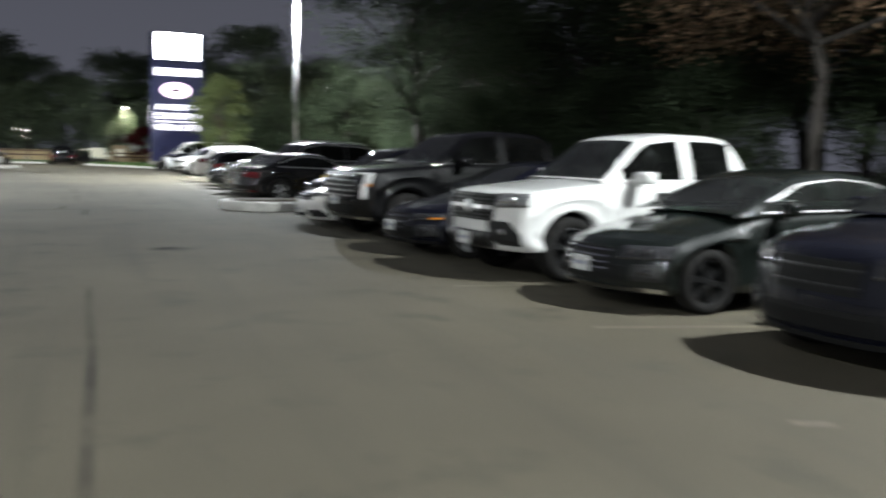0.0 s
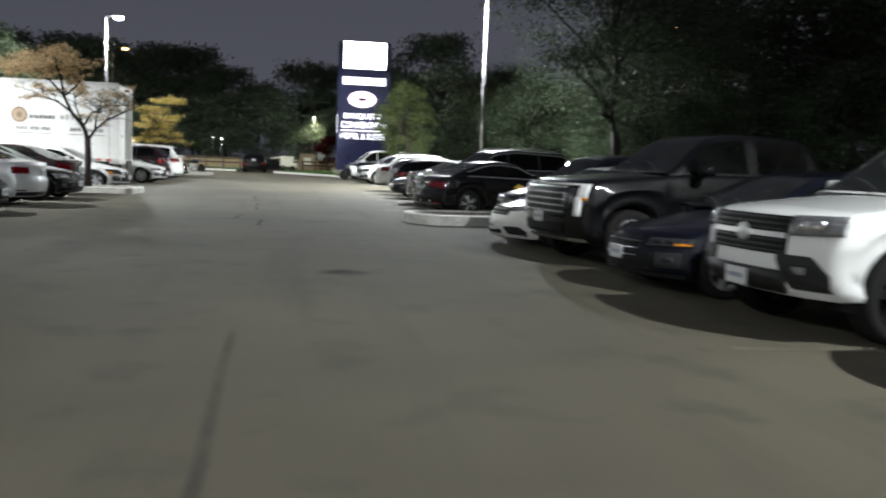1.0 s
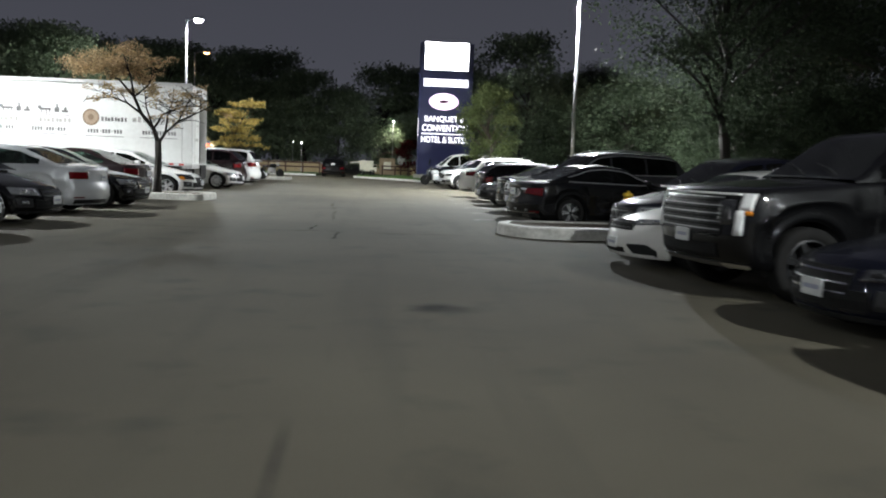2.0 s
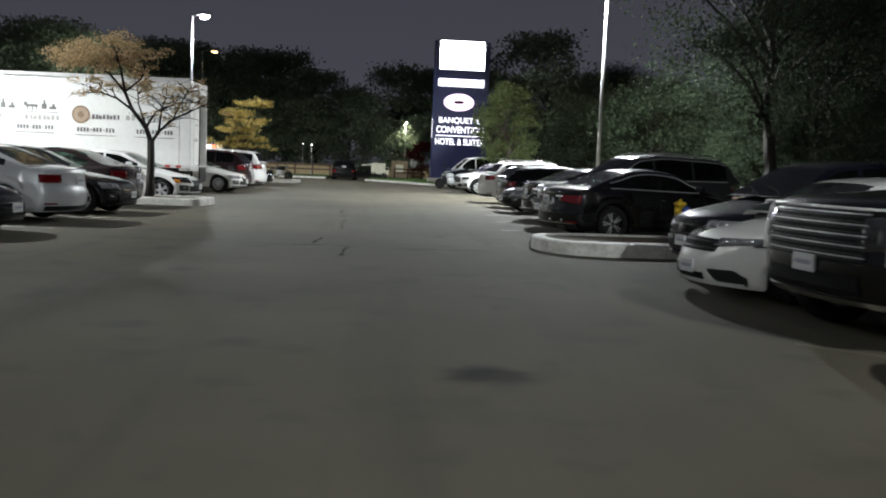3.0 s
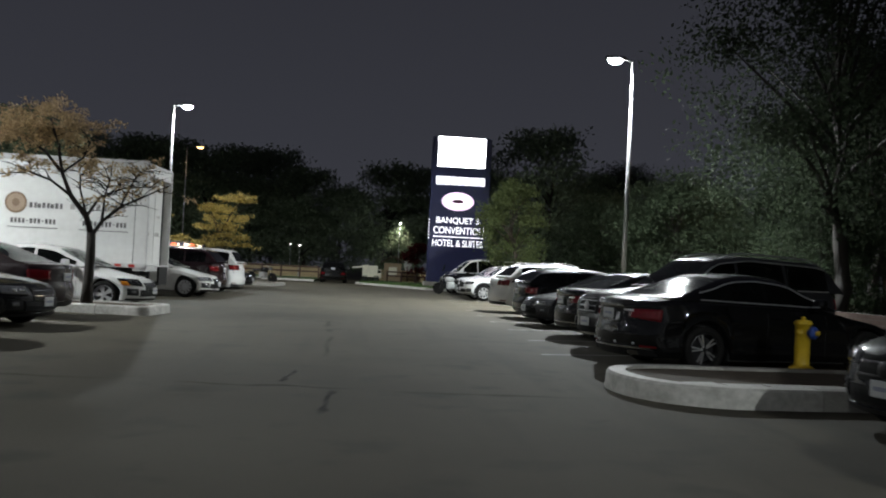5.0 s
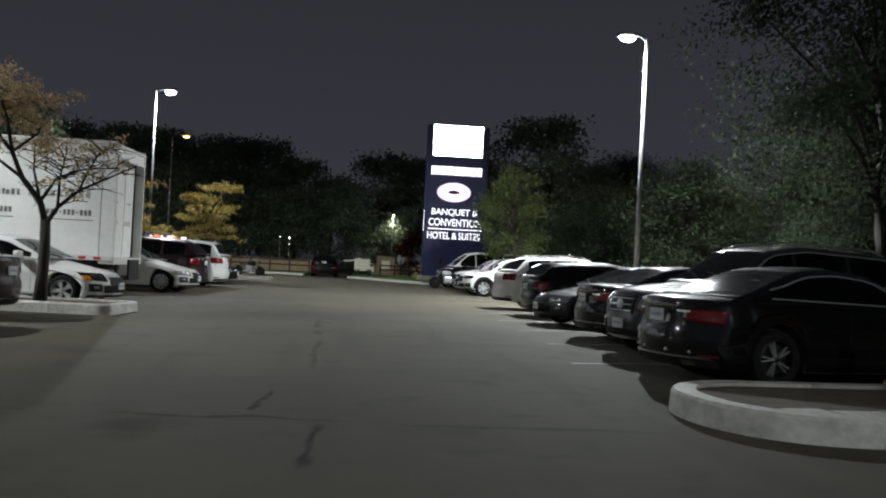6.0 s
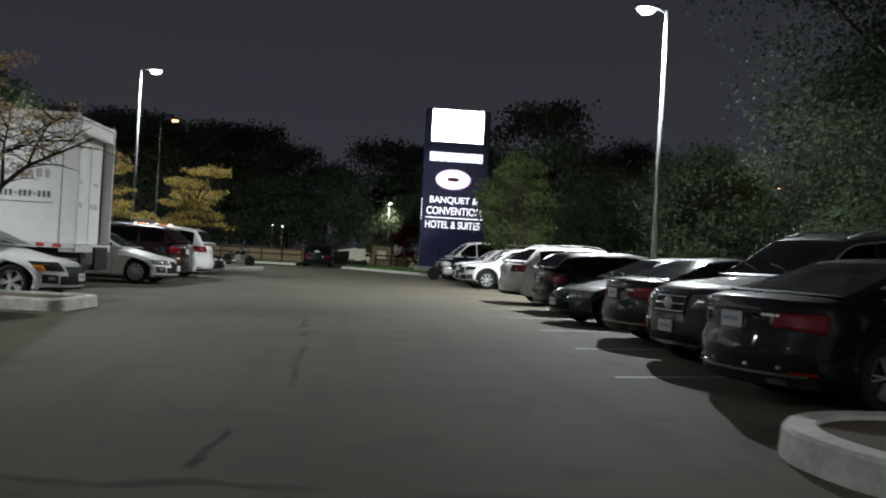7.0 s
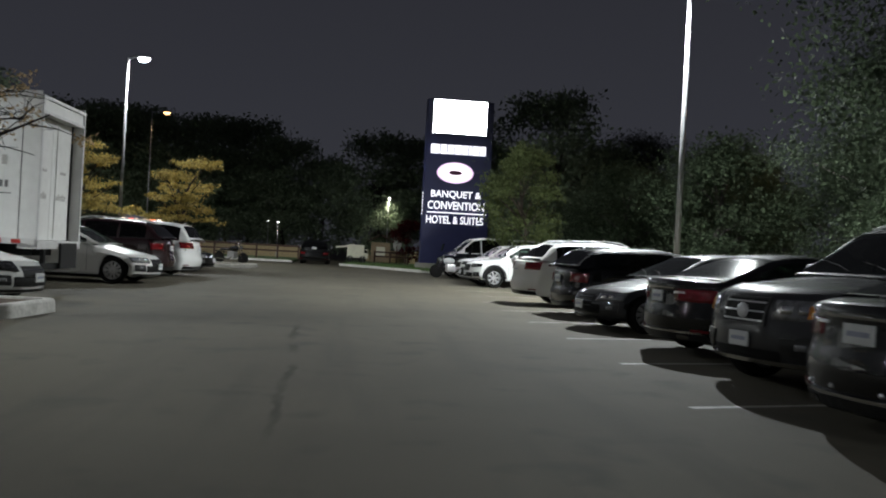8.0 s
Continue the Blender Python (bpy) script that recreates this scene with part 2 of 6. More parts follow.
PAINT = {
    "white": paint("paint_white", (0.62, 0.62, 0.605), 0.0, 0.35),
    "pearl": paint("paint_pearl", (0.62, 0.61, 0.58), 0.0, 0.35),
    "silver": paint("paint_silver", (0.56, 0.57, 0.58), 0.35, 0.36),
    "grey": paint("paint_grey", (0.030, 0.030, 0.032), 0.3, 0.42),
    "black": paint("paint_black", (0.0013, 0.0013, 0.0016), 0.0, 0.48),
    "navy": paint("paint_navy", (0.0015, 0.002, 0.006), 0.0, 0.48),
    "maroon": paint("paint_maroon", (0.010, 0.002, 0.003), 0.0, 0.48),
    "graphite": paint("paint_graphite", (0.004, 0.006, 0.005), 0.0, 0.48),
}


# ---- mesh helpers ----
def build(name, verts, faces, materials, slots=None, smooth=True):
    me = bpy.data.meshes.new(name)
    me.from_pydata([tuple(v) for v in verts], [], [tuple(f) for f in faces])
    for m in materials:
        me.materials.append(m)
    if slots is not None:
        me.polygons.foreach_set("material_index", np.array(slots, dtype=np.int32))
    me.polygons.foreach_set("use_smooth", np.full(len(me.polygons), smooth))
    me.update()
    return me


def attach(name, me, parent, label="", at=None):
    ob = new(name, me)
    ob.parent = parent
    if at is not None:
        ob.matrix_basis = at
    if label:
        ob["label"] = label
    return ob


def from_bm(name, bm, material, smooth=False):
    me = bpy.data.meshes.new(name)
    bmesh.ops.recalc_face_normals(bm, faces=bm.faces)
    bm.to_mesh(me)
    bm.free()
    me.materials.append(material)
    me.polygons.foreach_set("use_smooth", np.full(len(me.polygons), smooth))
    return me


def part(name, bm, material, parent, label="", smooth=False, at=None):
    return attach(name, from_bm(name, bm, material, smooth), parent, label, at)


def add_box(bm, x0, x1, y0, y1, z0, z1, bevel=0.0, m=None):
    made = bmesh.ops.create_cube(bm, size=1.0)["verts"]
    t = Matrix.Translation(((x0 + x1) / 2, (y0 + y1) / 2, (z0 + z1) / 2)) @ Matrix.Diagonal((x1 - x0, y1 - y0, z1 - z0, 1))
    bmesh.ops.transform(bm, matrix=(m @ t) if m else t, verts=made)
    if bevel:
        edges = list({e for v in made for e in v.link_edges})
        bmesh.ops.bevel(bm, geom=edges, offset=bevel, segments=2, affect="EDGES", profile=0.6)


def box(x0, x1, y0, y1, z0, z1, bevel=0.0, m=None):
    bm = bmesh.new()
    add_box(bm, x0, x1, y0, y1, z0, z1, bevel, m)
    return bm


def add_tube(bm, points, radii, sides=8, cap=True):
    """A tapering tube along points."""
    rings = []
    pts = [Vector(p) for p in points]
    for i, p in enumerate(pts):
        d = (pts[min(i + 1, len(pts) - 1)] - pts[max(i - 1, 0)]).normalized()
        a = d.orthogonal().normalized() if abs(d.z) > 0.999 else d.cross(Vector((0, 0, 1))).normalized()
        c = d.cross(a)
        rings.append([bm.verts.new(p + radii[i] * (math.cos(t) * a + math.sin(t) * c)) for t in (2 * math.pi * k / sides for k in range(sides))])
    for r0, r1 in zip(rings, rings[1:]):
        for k in range(sides):
            bm.faces.new((r0[k], r0[(k + 1) % sides], r1[(k + 1) % sides], r1[k]))
    if cap:
        bm.faces.new(rings[0][::-1])
        bm.faces.new(rings[-1])


def tube(points, radii, sides=8):
    bm = bmesh.new()
    add_tube(bm, points, radii, sides)
    return bm


def lathe(profile, sides=24, axis="z", ring_shaped=False):
    """Turns (radius, height) pairs round an axis."""
    bm = bmesh.new()
    rings = []
    for r, h in profile:
        ring = []
        for k in range(sides):
            a = 2 * math.pi * k / sides
            p = (r * math.cos(a), r * math.sin(a), h) if axis == "z" else (r * math.cos(a), h, r * math.sin(a))
            ring.append(bm.verts.new(p))
        rings.append(ring)
    for r0, r1 in zip(rings, rings[1:]):
        for k in range(sides):
            bm.faces.new((r0[k], r0[(k + 1) % sides], r1[(k + 1) % sides], r1[k]))
    if ring_shaped:
        for k in range(sides):
            bm.faces.new((rings[-1][k], rings[-1][(k + 1) % sides], rings[0][(k + 1) % sides], rings[0][k]))
    else:
        bm.faces.new(rings[0])
        bm.faces.new(rings[-1])
    return bm


def thing(name, label, category, group="", kind="", at=None):
    ob = new(name)
    ob.empty_display_size = 0.3
    if at is not None:
        ob.matrix_basis = at
    return tagged(ob, label, category, group, kind)


# ---- vehicles ----
def smooth_line(points, xs, soft):
    """A profile through points, with its corners rounded over soft metres."""
    px = [p[0] for p in points]
    pz = [p[1] for p in points]
    k = np.linspace(-1, 1, 9)
    return sum(np.interp(xs + a * soft, px, pz) for a in k) / len(k)


WHEELS = {}


def wheel_meshes(radius, width, style):
    key = (radius, width, style)
    if key in WHEELS:
        return WHEELS[key]
    r, w = radius, width / 2
    rim_r = r * 0.70
    tyre = from_bm("tyre", lathe([(rim_r * 0.97, -w * 0.85), (rim_r * 1.04, -w), (r * 0.92, -w * 1.02), (r * 0.985, -w * 0.82), (r, -w * 0.5), (r, w * 0.5), (r * 0.985, w * 0.82), (r * 0.92, w * 1.02), (rim_r * 1.04, w), (rim_r * 0.97, w * 0.85)], 28, "y", True), RUBBER, True)
    metal = DARK_ALLOY if style in ("dark", "slim") else ALLOY
    spokes = {"five": 5, "ten": 10, "dark": 6, "seven": 7, "slim": 5}[style]
    twin = style in ("five", "slim")
    rim = from_bm("rim", lathe([(rim_r, -w * 0.9), (rim_r, w * 0.88), (rim_r * 0.93, w * 0.92), (rim_r * 0.90, w * 0.6), (rim_r * 0.90, -w * 0.9)], 28, "y", True), metal)
    hub = from_bm("hub_cap", lathe([(0.02, w * 0.45), (rim_r * 0.22, w * 0.45), (rim_r * 0.24, w * 0.72), (rim_r * 0.12, w * 0.80), (0.02, w * 0.80)], 14, "y"), metal)
    bm = bmesh.new()
    wide = rim_r * {"five": 0.07, "slim": 0.024}.get(style, 0.085)
    cut = [(-wide, 0.14), (wide, 0.14), (wide * 1.5, 0.95), (-wide * 1.5, 0.95)]
    front = [bm.verts.new((x, w * (0.78 - 0.10 * (k > 1)), rim_r * f)) for k, (x, f) in enumerate(cut)]
    back = [bm.verts.new((x * 1.25, w * 0.45, rim_r * f)) for x, f in cut]
    bm.faces.new(front)
    bm.faces.new(back[::-1])
    for k in range(4):
        bm.faces.new((front[k], back[k], back[(k + 1) % 4], front[(k + 1) % 4]))
    spoke = from_bm("spoke", bm, SATIN_CHROME if style == "slim" else metal)
    angles = []
    for k in range(spokes):
        for a in ((-0.15, 0.15) if twin else (0.0,)):
            angles.append(2 * math.pi * k / spokes + 0.3 + a)
    disc = from_bm("brake_disc", lathe([(0.03, 0.0), (rim_r * 0.78, 0.0), (rim_r * 0.78, 0.025), (0.03, 0.025)], 20, "y"), DARK_ALLOY)
    WHEELS[key] = tyre, rim, disc, hub, spoke, angles
    return WHEELS[key]


def add_wheel(owner, at, radius, width, style):
    tyre, rim, disc, hub, spoke, angles = wheel_meshes(radius, width, style)
    w = attach("wheel", rim, owner, "", at)
    attach("tyre", tyre, w)
    attach("brake_disc", disc, w)
    attach("hub_cap", hub, w)
    for a in angles:
        attach("spoke", spoke, w, "", Matrix.Rotation(a, 4, "Y"))
    return w


# d: metres back from the nose; profiles of the bonnet line and of the roof line
SHAPES = {}
SHAPES["sedan"] = dict(L=4.75, W=1.83, sill=0.21, r=0.33, fo=0.92, wb=2.78, deck=[(0, 0.68), (0.18, 0.76), (1.25, 0.97), (1.7, 0.99), (3.9, 1.04), (4.6, 1.04), (4.75, 0.99)], roof=[(1.28, 0.97), (2.15, 1.39), (2.75, 1.45), (3.25, 1.41), (4.15, 1.05)], screen=(1.32, 2.10), back=(3.32, 4.10), side=(1.62, 3.72), posts=(2.62,), belt=0.96)
SHAPES["limousine"] = dict(L=4.92, W=1.86, sill=0.20, r=0.345, fo=0.84, wb=2.94, deck=[(0, 0.70), (0.2, 0.79), (1.35, 0.98), (1.8, 1.0), (4.1, 1.05), (4.7, 1.04), (4.92, 0.97)], roof=[(1.42, 0.98), (2.3, 1.41), (2.85, 1.465), (3.3, 1.43), (4.3, 1.06)], screen=(1.46, 2.25), back=(3.4, 4.25), side=(1.72, 3.85), posts=(2.72,), belt=0.98)
SHAPES["hatch"] = dict(L=4.4, W=1.80, sill=0.20, r=0.32, fo=0.9, wb=2.65, deck=[(0, 0.66), (0.2, 0.76), (1.1, 0.95), (1.5, 0.98), (3.9, 1.02), (4.3, 1.0), (4.4, 0.96)], roof=[(1.15, 0.95), (2.0, 1.38), (2.6, 1.44), (3.3, 1.40), (4.2, 1.02)], screen=(1.19, 1.95), back=(3.4, 4.12), side=(1.5, 3.7), posts=(2.45,), belt=0.95)
SHAPES["suv"] = dict(L=4.68, W=1.87, sill=0.26, r=0.36, fo=0.90, wb=2.69, deck=[(0, 0.85), (0.15, 0.95), (1.15, 1.09), (1.5, 1.11), (4.4, 1.16), (4.6, 1.15), (4.68, 1.10)], roof=[(1.2, 1.09), (1.95, 1.60), (2.6, 1.68), (3.9, 1.63), (4.15, 1.58), (4.55, 1.16)], screen=(1.24, 1.92), back=(4.14, 4.50), side=(1.48, 4.12), posts=(2.35, 3.35), belt=1.07)
SHAPES["large_suv"] = dict(L=5.12, W=1.95, sill=0.27, r=0.39, fo=0.93, wb=3.08, deck=[(0, 0.95), (0.15, 1.05), (1.35, 1.19), (1.7, 1.21), (4.9, 1.24), (5.05, 1.23), (5.12, 1.18)], roof=[(1.42, 1.19), (2.2, 1.76), (2.9, 1.85), (4.4, 1.80), (4.7, 1.75), (5.0, 1.25)], screen=(1.46, 2.16), back=(4.68, 4.95), side=(1.72, 4.62), posts=(2.62, 3.68), belt=1.17)
SHAPES["minivan"] = dict(L=5.16, W=1.99, sill=0.22, r=0.35, fo=0.98, wb=3.0, deck=[(0, 0.80), (0.15, 0.90), (1.0, 1.06), (1.35, 1.10), (4.9, 1.12), (5.1, 1.12), (5.16, 1.08)], roof=[(1.05, 1.06), (2.0, 1.63), (2.7, 1.74), (4.3, 1.70), (4.75, 1.64), (5.05, 1.13)], screen=(1.10, 1.96), back=(4.74, 5.0), side=(1.42, 4.7), posts=(2.5, 3.7), belt=1.07)
SHAPES["van"] = dict(L=5.5, W=2.0, sill=0.28, r=0.36, fo=0.9, wb=3.3, deck=[(0, 0.95), (0.15, 1.05), (0.75, 1.2), (1.0, 1.22), (5.3, 1.24), (5.45, 1.23), (5.5, 1.2)], roof=[(0.78, 1.2), (1.6, 1.92), (2.2, 2.02), (4.9, 2.02), (5.3, 1.95), (5.45, 1.25)], screen=(0.82, 1.56), back=(5.3, 5.42), side=(1.15, 5.0), posts=(2.0, 3.6), belt=1.18)
SHAPES["pickup"] = dict(L=5.40, W=1.89, sill=0.42, r=0.40, fo=0.95, wb=3.26, deck=[(0, 1.02), (0.12, 1.10), (1.35, 1.22), (1.7, 1.24), (3.85, 1.26), (5.3, 1.24), (5.40, 1.18)], roof=[(1.42, 1.22), (2.15, 1.80), (2.75, 1.87), (3.45, 1.86), (3.72, 1.80), (3.90, 1.26)], screen=(1.46, 2.10), back=(3.70, 3.82), side=(1.72, 3.58), posts=(2.80,), belt=1.20)
SHAPES["large_pickup"] = dict(L=5.89, W=2.03, sill=0.45, r=0.42, fo=0.97, wb=3.69, deck=[(0, 1.14), (0.12, 1.23), (1.45, 1.34), (1.8, 1.36), (4.1, 1.38), (5.8, 1.36), (5.89, 1.30)], roof=[(1.52, 1.34), (2.25, 1.90), (2.9, 1.98), (3.8, 1.96), (4.05, 1.90), (4.2, 1.38)], screen=(1.56, 2.20), back=(4.05, 4.16), side=(1.82, 3.92), posts=(2.95,), belt=1.32)
YF = (1.0, 0.955, 0.90, 0.72, 0.42, 0.15)
LEVELS = (0.0, 0.07, 0.14, 0.28, 0.42, 0.54, 0.64, 0.71, 0.76, 0.86, 1.0)
SWELL = (0.945, 0.978, 0.985, 0.976, 0.974, 0.979, 0.989, 1.0, 0.992, 0.978, 0.948)


class Form:
    """The skin of a car: where its sides, nose and tail lie. x forward, origin under the middle."""

    def __init__(self, s):
        self.s = s
        self.L, self.W, self.sill = s["L"], s["W"], s["sill"]
        self.hub_f = self.L / 2 - s["fo"]
        self.hub_r = self.hub_f - s["wb"]
        self.nose_top = s["deck"][1][1]
        self.tail_top = s["deck"][-2][1]
        kind = s["kind"]
        if "pickup" in kind:
            self.front, self.rear = (0.26, 3.0), (0.14, 3.4)
            self.front_lean = [(0, 0.12), (0.15, 0.02), (0.35, 0.0), (0.6, 0.015), (0.8, 0.03), (1.0, 0.09), (1.1, 0.12)]
            self.rear_lean = [(0, 0.10), (0.15, 0.03), (0.3, 0.0), (1.0, 0.02), (1.1, 0.05)]
        elif "suv" in kind or "van" in kind:
            self.front, self.rear = (0.44, 2.6), (0.34, 2.8)
            self.front_lean = [(0, 0.09), (0.12, 0.03), (0.3, 0.0), (0.5, 0.01), (0.65, 0.025), (0.8, 0.06), (1.0, 0.15), (1.1, 0.2)]
            self.rear_lean = [(0, 0.10), (0.12, 0.04), (0.28, 0.0), (0.4, 0.0), (0.5, 0.05), (0.8, 0.07), (1.0, 0.12), (1.1, 0.16)]
        else:
            self.front, self.rear = (0.58, 2.3), (0.40, 2.5)
            self.front_lean = [(0, 0.07), (0.12, 0.02), (0.3, 0.0), (0.48, 0.012), (0.62, 0.035), (0.8, 0.10), (1.0, 0.22), (1.1, 0.30)]
            self.rear_lean = [(0, 0.10), (0.14, 0.03), (0.3, 0.0), (0.46, 0.0), (0.56, 0.04), (0.82, 0.065), (0.95, 0.035), (1.1, 0.07)]
        # the corners end ahead of the wheel arches
        arch = s["r"] * 1.15 + 0.10
        self.front = min(self.front[0], s["fo"] - arch), self.front[1]
        self.rear = min(self.rear[0], self.L - s["fo"] - s["wb"] - arch), self.rear[1]

    def top(self, d):
        return smooth_line(self.s["deck"], np.asarray(d, dtype=float), 0.10)

    def end(self, yf, z, top, shape, lean):
        v = (z - self.sill) / (top - self.sill)
        return shape[0] * abs(yf) ** shape[1] + float(np.interp(v, [p[0] for p in lean], [p[1] for p in lean]))

    def nose(self, yf, z):
        return self.L / 2 - self.end(yf, z, self.nose_top, self.front, self.front_lean)

    def tail(self, yf, z):
        return -self.L / 2 + self.end(yf, z, self.tail_top, self.rear, self.rear_lean)


def section(form, s):
    """Half a cross-section at the share s of the way from tail to nose: (yf, z) from sill to middle."""
    d = (1 - s) * form.L
    zt = float(form.top(d))
    side_x = form.tail(0.97, 0.6) + s * (form.nose(0.97, 0.6) - form.tail(0.97, 0.6))
    zb = form.sill
    reach = form.s["r"] * 1.15
    for hub in (form.hub_f, form.hub_r):
        if abs(side_x - hub) < reach:
            zb = max(zb, form.s["r"] + math.sqrt(reach ** 2 - (side_x - hub) ** 2))
    zs = zt - 0.075
    pts = []
    for f, g in zip(LEVELS, SWELL):
        pts.append((g, zb + f * (zs - zb)))
    rise = (0.045, 0.066, 0.075, 0.084, 0.092, 0.096)
    for yf, up in zip(YF[1:], rise[1:]):
        pts.append((yf * 0.965, zs + up))
    return pts


def car_body(form):
    s = form.s
    xs0, xs1 = form.tail(0.97, 0.6), form.nose(0.97, 0.6)
    stops = set(np.linspace(0, 1, 42))
    reach = s["r"] * 1.15
    for hub in (form.hub_f, form.hub_r):
        for a in np.linspace(0, math.pi, 15):
            stops.add((hub + reach * math.cos(a) - xs0) / (xs1 - xs0))
        for e in (-1.002, 1.002):
            stops.add((hub + reach * e - xs0) / (xs1 - xs0))
    stops = [v for v in sorted(stops) if 0 <= v <= 1]
    kept = [stops[0]]
    for v in stops[1:]:
        if v - kept[-1] > 0.0004:
            kept.append(v)
    verts, faces = [], []
    half = form.W / 2
    rows = []
    for v in kept:
        sec = section(form, v)
        full = sec + [(-y, z) for y, z in sec[::-1]]
        row = []
        for yf, z in full:
            x0, x1 = form.tail(yf, z), form.nose(yf, z)
            row.append(len(verts))
            verts.append((x0 + v * (x1 - x0), yf * half, z))
        rows.append(row)
    for r0, r1 in zip(rows, rows[1:]):
        for k in range(len(r0) - 1):
            faces.append((r0[k], r0[k + 1], r1[k + 1], r1[k]))
    # nose and tail closed by a grid that follows their curve
    n_side = len(LEVELS)
    for end, v in ((rows[0], kept[0]), (rows[-1], kept[-1])):
        sec = section(form, v)
        cols = [y for y, _ in sec[n_side:]]
        cols = cols + [-y for y in cols[::-1]]
        grid = []
        for i in range(n_side):
            z = sec[i][1]
            line = [end[i]]
            for y in cols:
                line.append(len(verts))
                verts.append(((form.tail if v < 0.5 else form.nose)(y, z), y * half, z))
            line.append(end[len(end) - 1 - i])
            grid.append(line)
        top = [end[n_side - 1]] + list(end[n_side:len(end) - n_side]) + [end[len(end) - n_side]]
        grid[-1] = grid[-1]
        for g0, g1 in zip(grid, grid[1:]):
            for k in range(len(g0) - 1):
                faces.append((g0[k], g0[k + 1], g1[k + 1], g1[k]) if v < 0.5 else (g0[k], g1[k], g1[k + 1], g0[k + 1]))
        g0 = grid[-1]
        for k in range(len(g0) - 1):
            if g0[k] != top[k] or g0[k + 1] != top[k + 1]:
                quad = [g0[k], g0[k + 1], top[k + 1], top[k]]
                quad = [q for i, q in enumerate(quad) if q not in quad[:i]]
                if len(quad) > 2:
                    faces.append(tuple(quad) if v < 0.5 else tuple(quad[::-1]))
    return verts, faces


def car_cabin(form):
    """Faces of the roof shell, of the panes, by name."""
    s = form.s
    post = 0.085 if "pickup" in s["kind"] else 0.035
    d0, d1 = s["roof"][0][0], s["roof"][-1][0]
    ds = sorted(set(np.linspace(d0, d1, 46)) | {s["screen"][0], s["screen"][1], s["back"][0], s["back"][1], s["side"][0], s["side"][1]} | {p - post for p in s["posts"]} | {p + post for p in s["posts"]})
    ds = np.array(ds)
    zt = smooth_line(s["roof"], ds, 0.13)
    base = form.top(ds)
    yb = form.W / 2 * 0.925
    rows, verts = [], []
    for d, z, b in zip(ds, zt, base):
        b = b - 0.01
        z = max(z, b + 0.004)
        h = z - b
        k = min(1.0, h / 0.28)
        t = 0.30
        end = min(1.0, (d - d0 + 0.30) / 0.5, (d1 - d + 0.35) / 0.5)
        w = yb * (0.93 + 0.07 * end)
        lo, hi = b + 0.035 * k, z - 0.085 * k
        sec = [(w, b)]
        for f in (0, 0.33, 0.66, 1.0):
            zz = lo + f * (hi - lo)
            sec.append((w - (zz - b) * t - 0.02 * f * f, zz))
        wt = w - h * t - 0.02
        sec += [(wt - 0.035 * k, z - 0.030 * k), (wt - 0.10 * k, z - 0.006 * k), (wt * 0.62, z + 0.012 * k), (wt * 0.30, z + 0.020 * k), (0, z + 0.022 * k)]
        full = sec + [(-y, q) for y, q in sec[-2::-1]]
        row = []
        for y, q in full:
            row.append(len(verts))
            verts.append((form.L / 2 - d, y, q))
        rows.append(row)
    out = {"roof": [], "windscreen": [], "rear_window": [], "side_window": {}}
    m = len(rows[0])
    for i, (r0, r1) in enumerate(zip(rows, rows[1:])):
        d = (ds[i] + ds[i + 1]) / 2
        for k in range(m - 1):
            kk = min(k, m - 2 - k)
            face = (r0[k], r1[k], r1[k + 1], r0[k + 1])
            if 1 <= kk <= 3 and s["side"][0] < d < s["side"][1] and not any(abs(d - p) < post - 0.001 for p in s["posts"]):
                out["side_window"].setdefault((sum(d > p for p in s["posts"]), k < m / 2), []).append(face)
            elif kk >= 6 and s["screen"][0] < d < s["screen"][1]:
                out["windscreen"].append(face)
            elif kk >= 6 and s["back"][0] < d < s["back"][1]:
                out["rear_window"].append(face)
            else:
                out["roof"].append(face)
    return verts, out


def trimmed(verts, faces):
    used = sorted({v for f in faces for v in f})
    index = {v: i for i, v in enumerate(used)}
    return [verts[v] for v in used], [tuple(index[v] for v in f) for f in faces]


def skin_patch(form, end, y0, y1, low, high, proud=0.012, n=9, rows=5):
    """A slab that lies on the nose or tail between two widths (shares of the half width) and two height lines."""
    bm = bmesh.new()
    where = form.nose if end == "nose" else form.tail
    sign = 1 if end == "nose" else -1
    grids = []
    for off in (proud, -0.03):
        grid = []
        for i in range(n):
            yf = y0 + (y1 - y0) * i / (n - 1)
            line = []
            for j in range(rows):
                z = low(abs(yf)) + (high(abs(yf)) - low(abs(yf))) * j / (rows - 1)
                pull = 1.0 + (0.012 * off / 0.012 if abs(yf) > 0.8 else 0)
                line.append(bm.verts.new((where(yf, z) + sign * off, yf * form.W / 2 * (0.985 + 0.018 * (off > 0)) * min(pull, 1.012), z)))
            grid.append(line)
        grids.append(grid)
    a, b = grids
    for i in range(n - 1):
        for j in range(rows - 1):
            bm.faces.new((a[i][j], a[i + 1][j], a[i + 1][j + 1], a[i][j + 1]))
            bm.faces.new((b[i][j], b[i][j + 1], b[i + 1][j + 1], b[i + 1][j]))
    for i in range(n - 1):
        bm.faces.new((a[i][0], b[i][0], b[i + 1][0], a[i + 1][0]))
        bm.faces.new((a[i][-1], a[i + 1][-1], b[i + 1][-1], b[i][-1]))
    for j in range(rows - 1):
        bm.faces.new((a[0][j], a[0][j + 1], b[0][j + 1], b[0][j]))
        bm.faces.new((a[-1][j], b[-1][j], b[-1][j + 1], a[-1][j + 1]))
    return bm


def level(z0, slope=0.0):
    return lambda y: z0 + slope * y


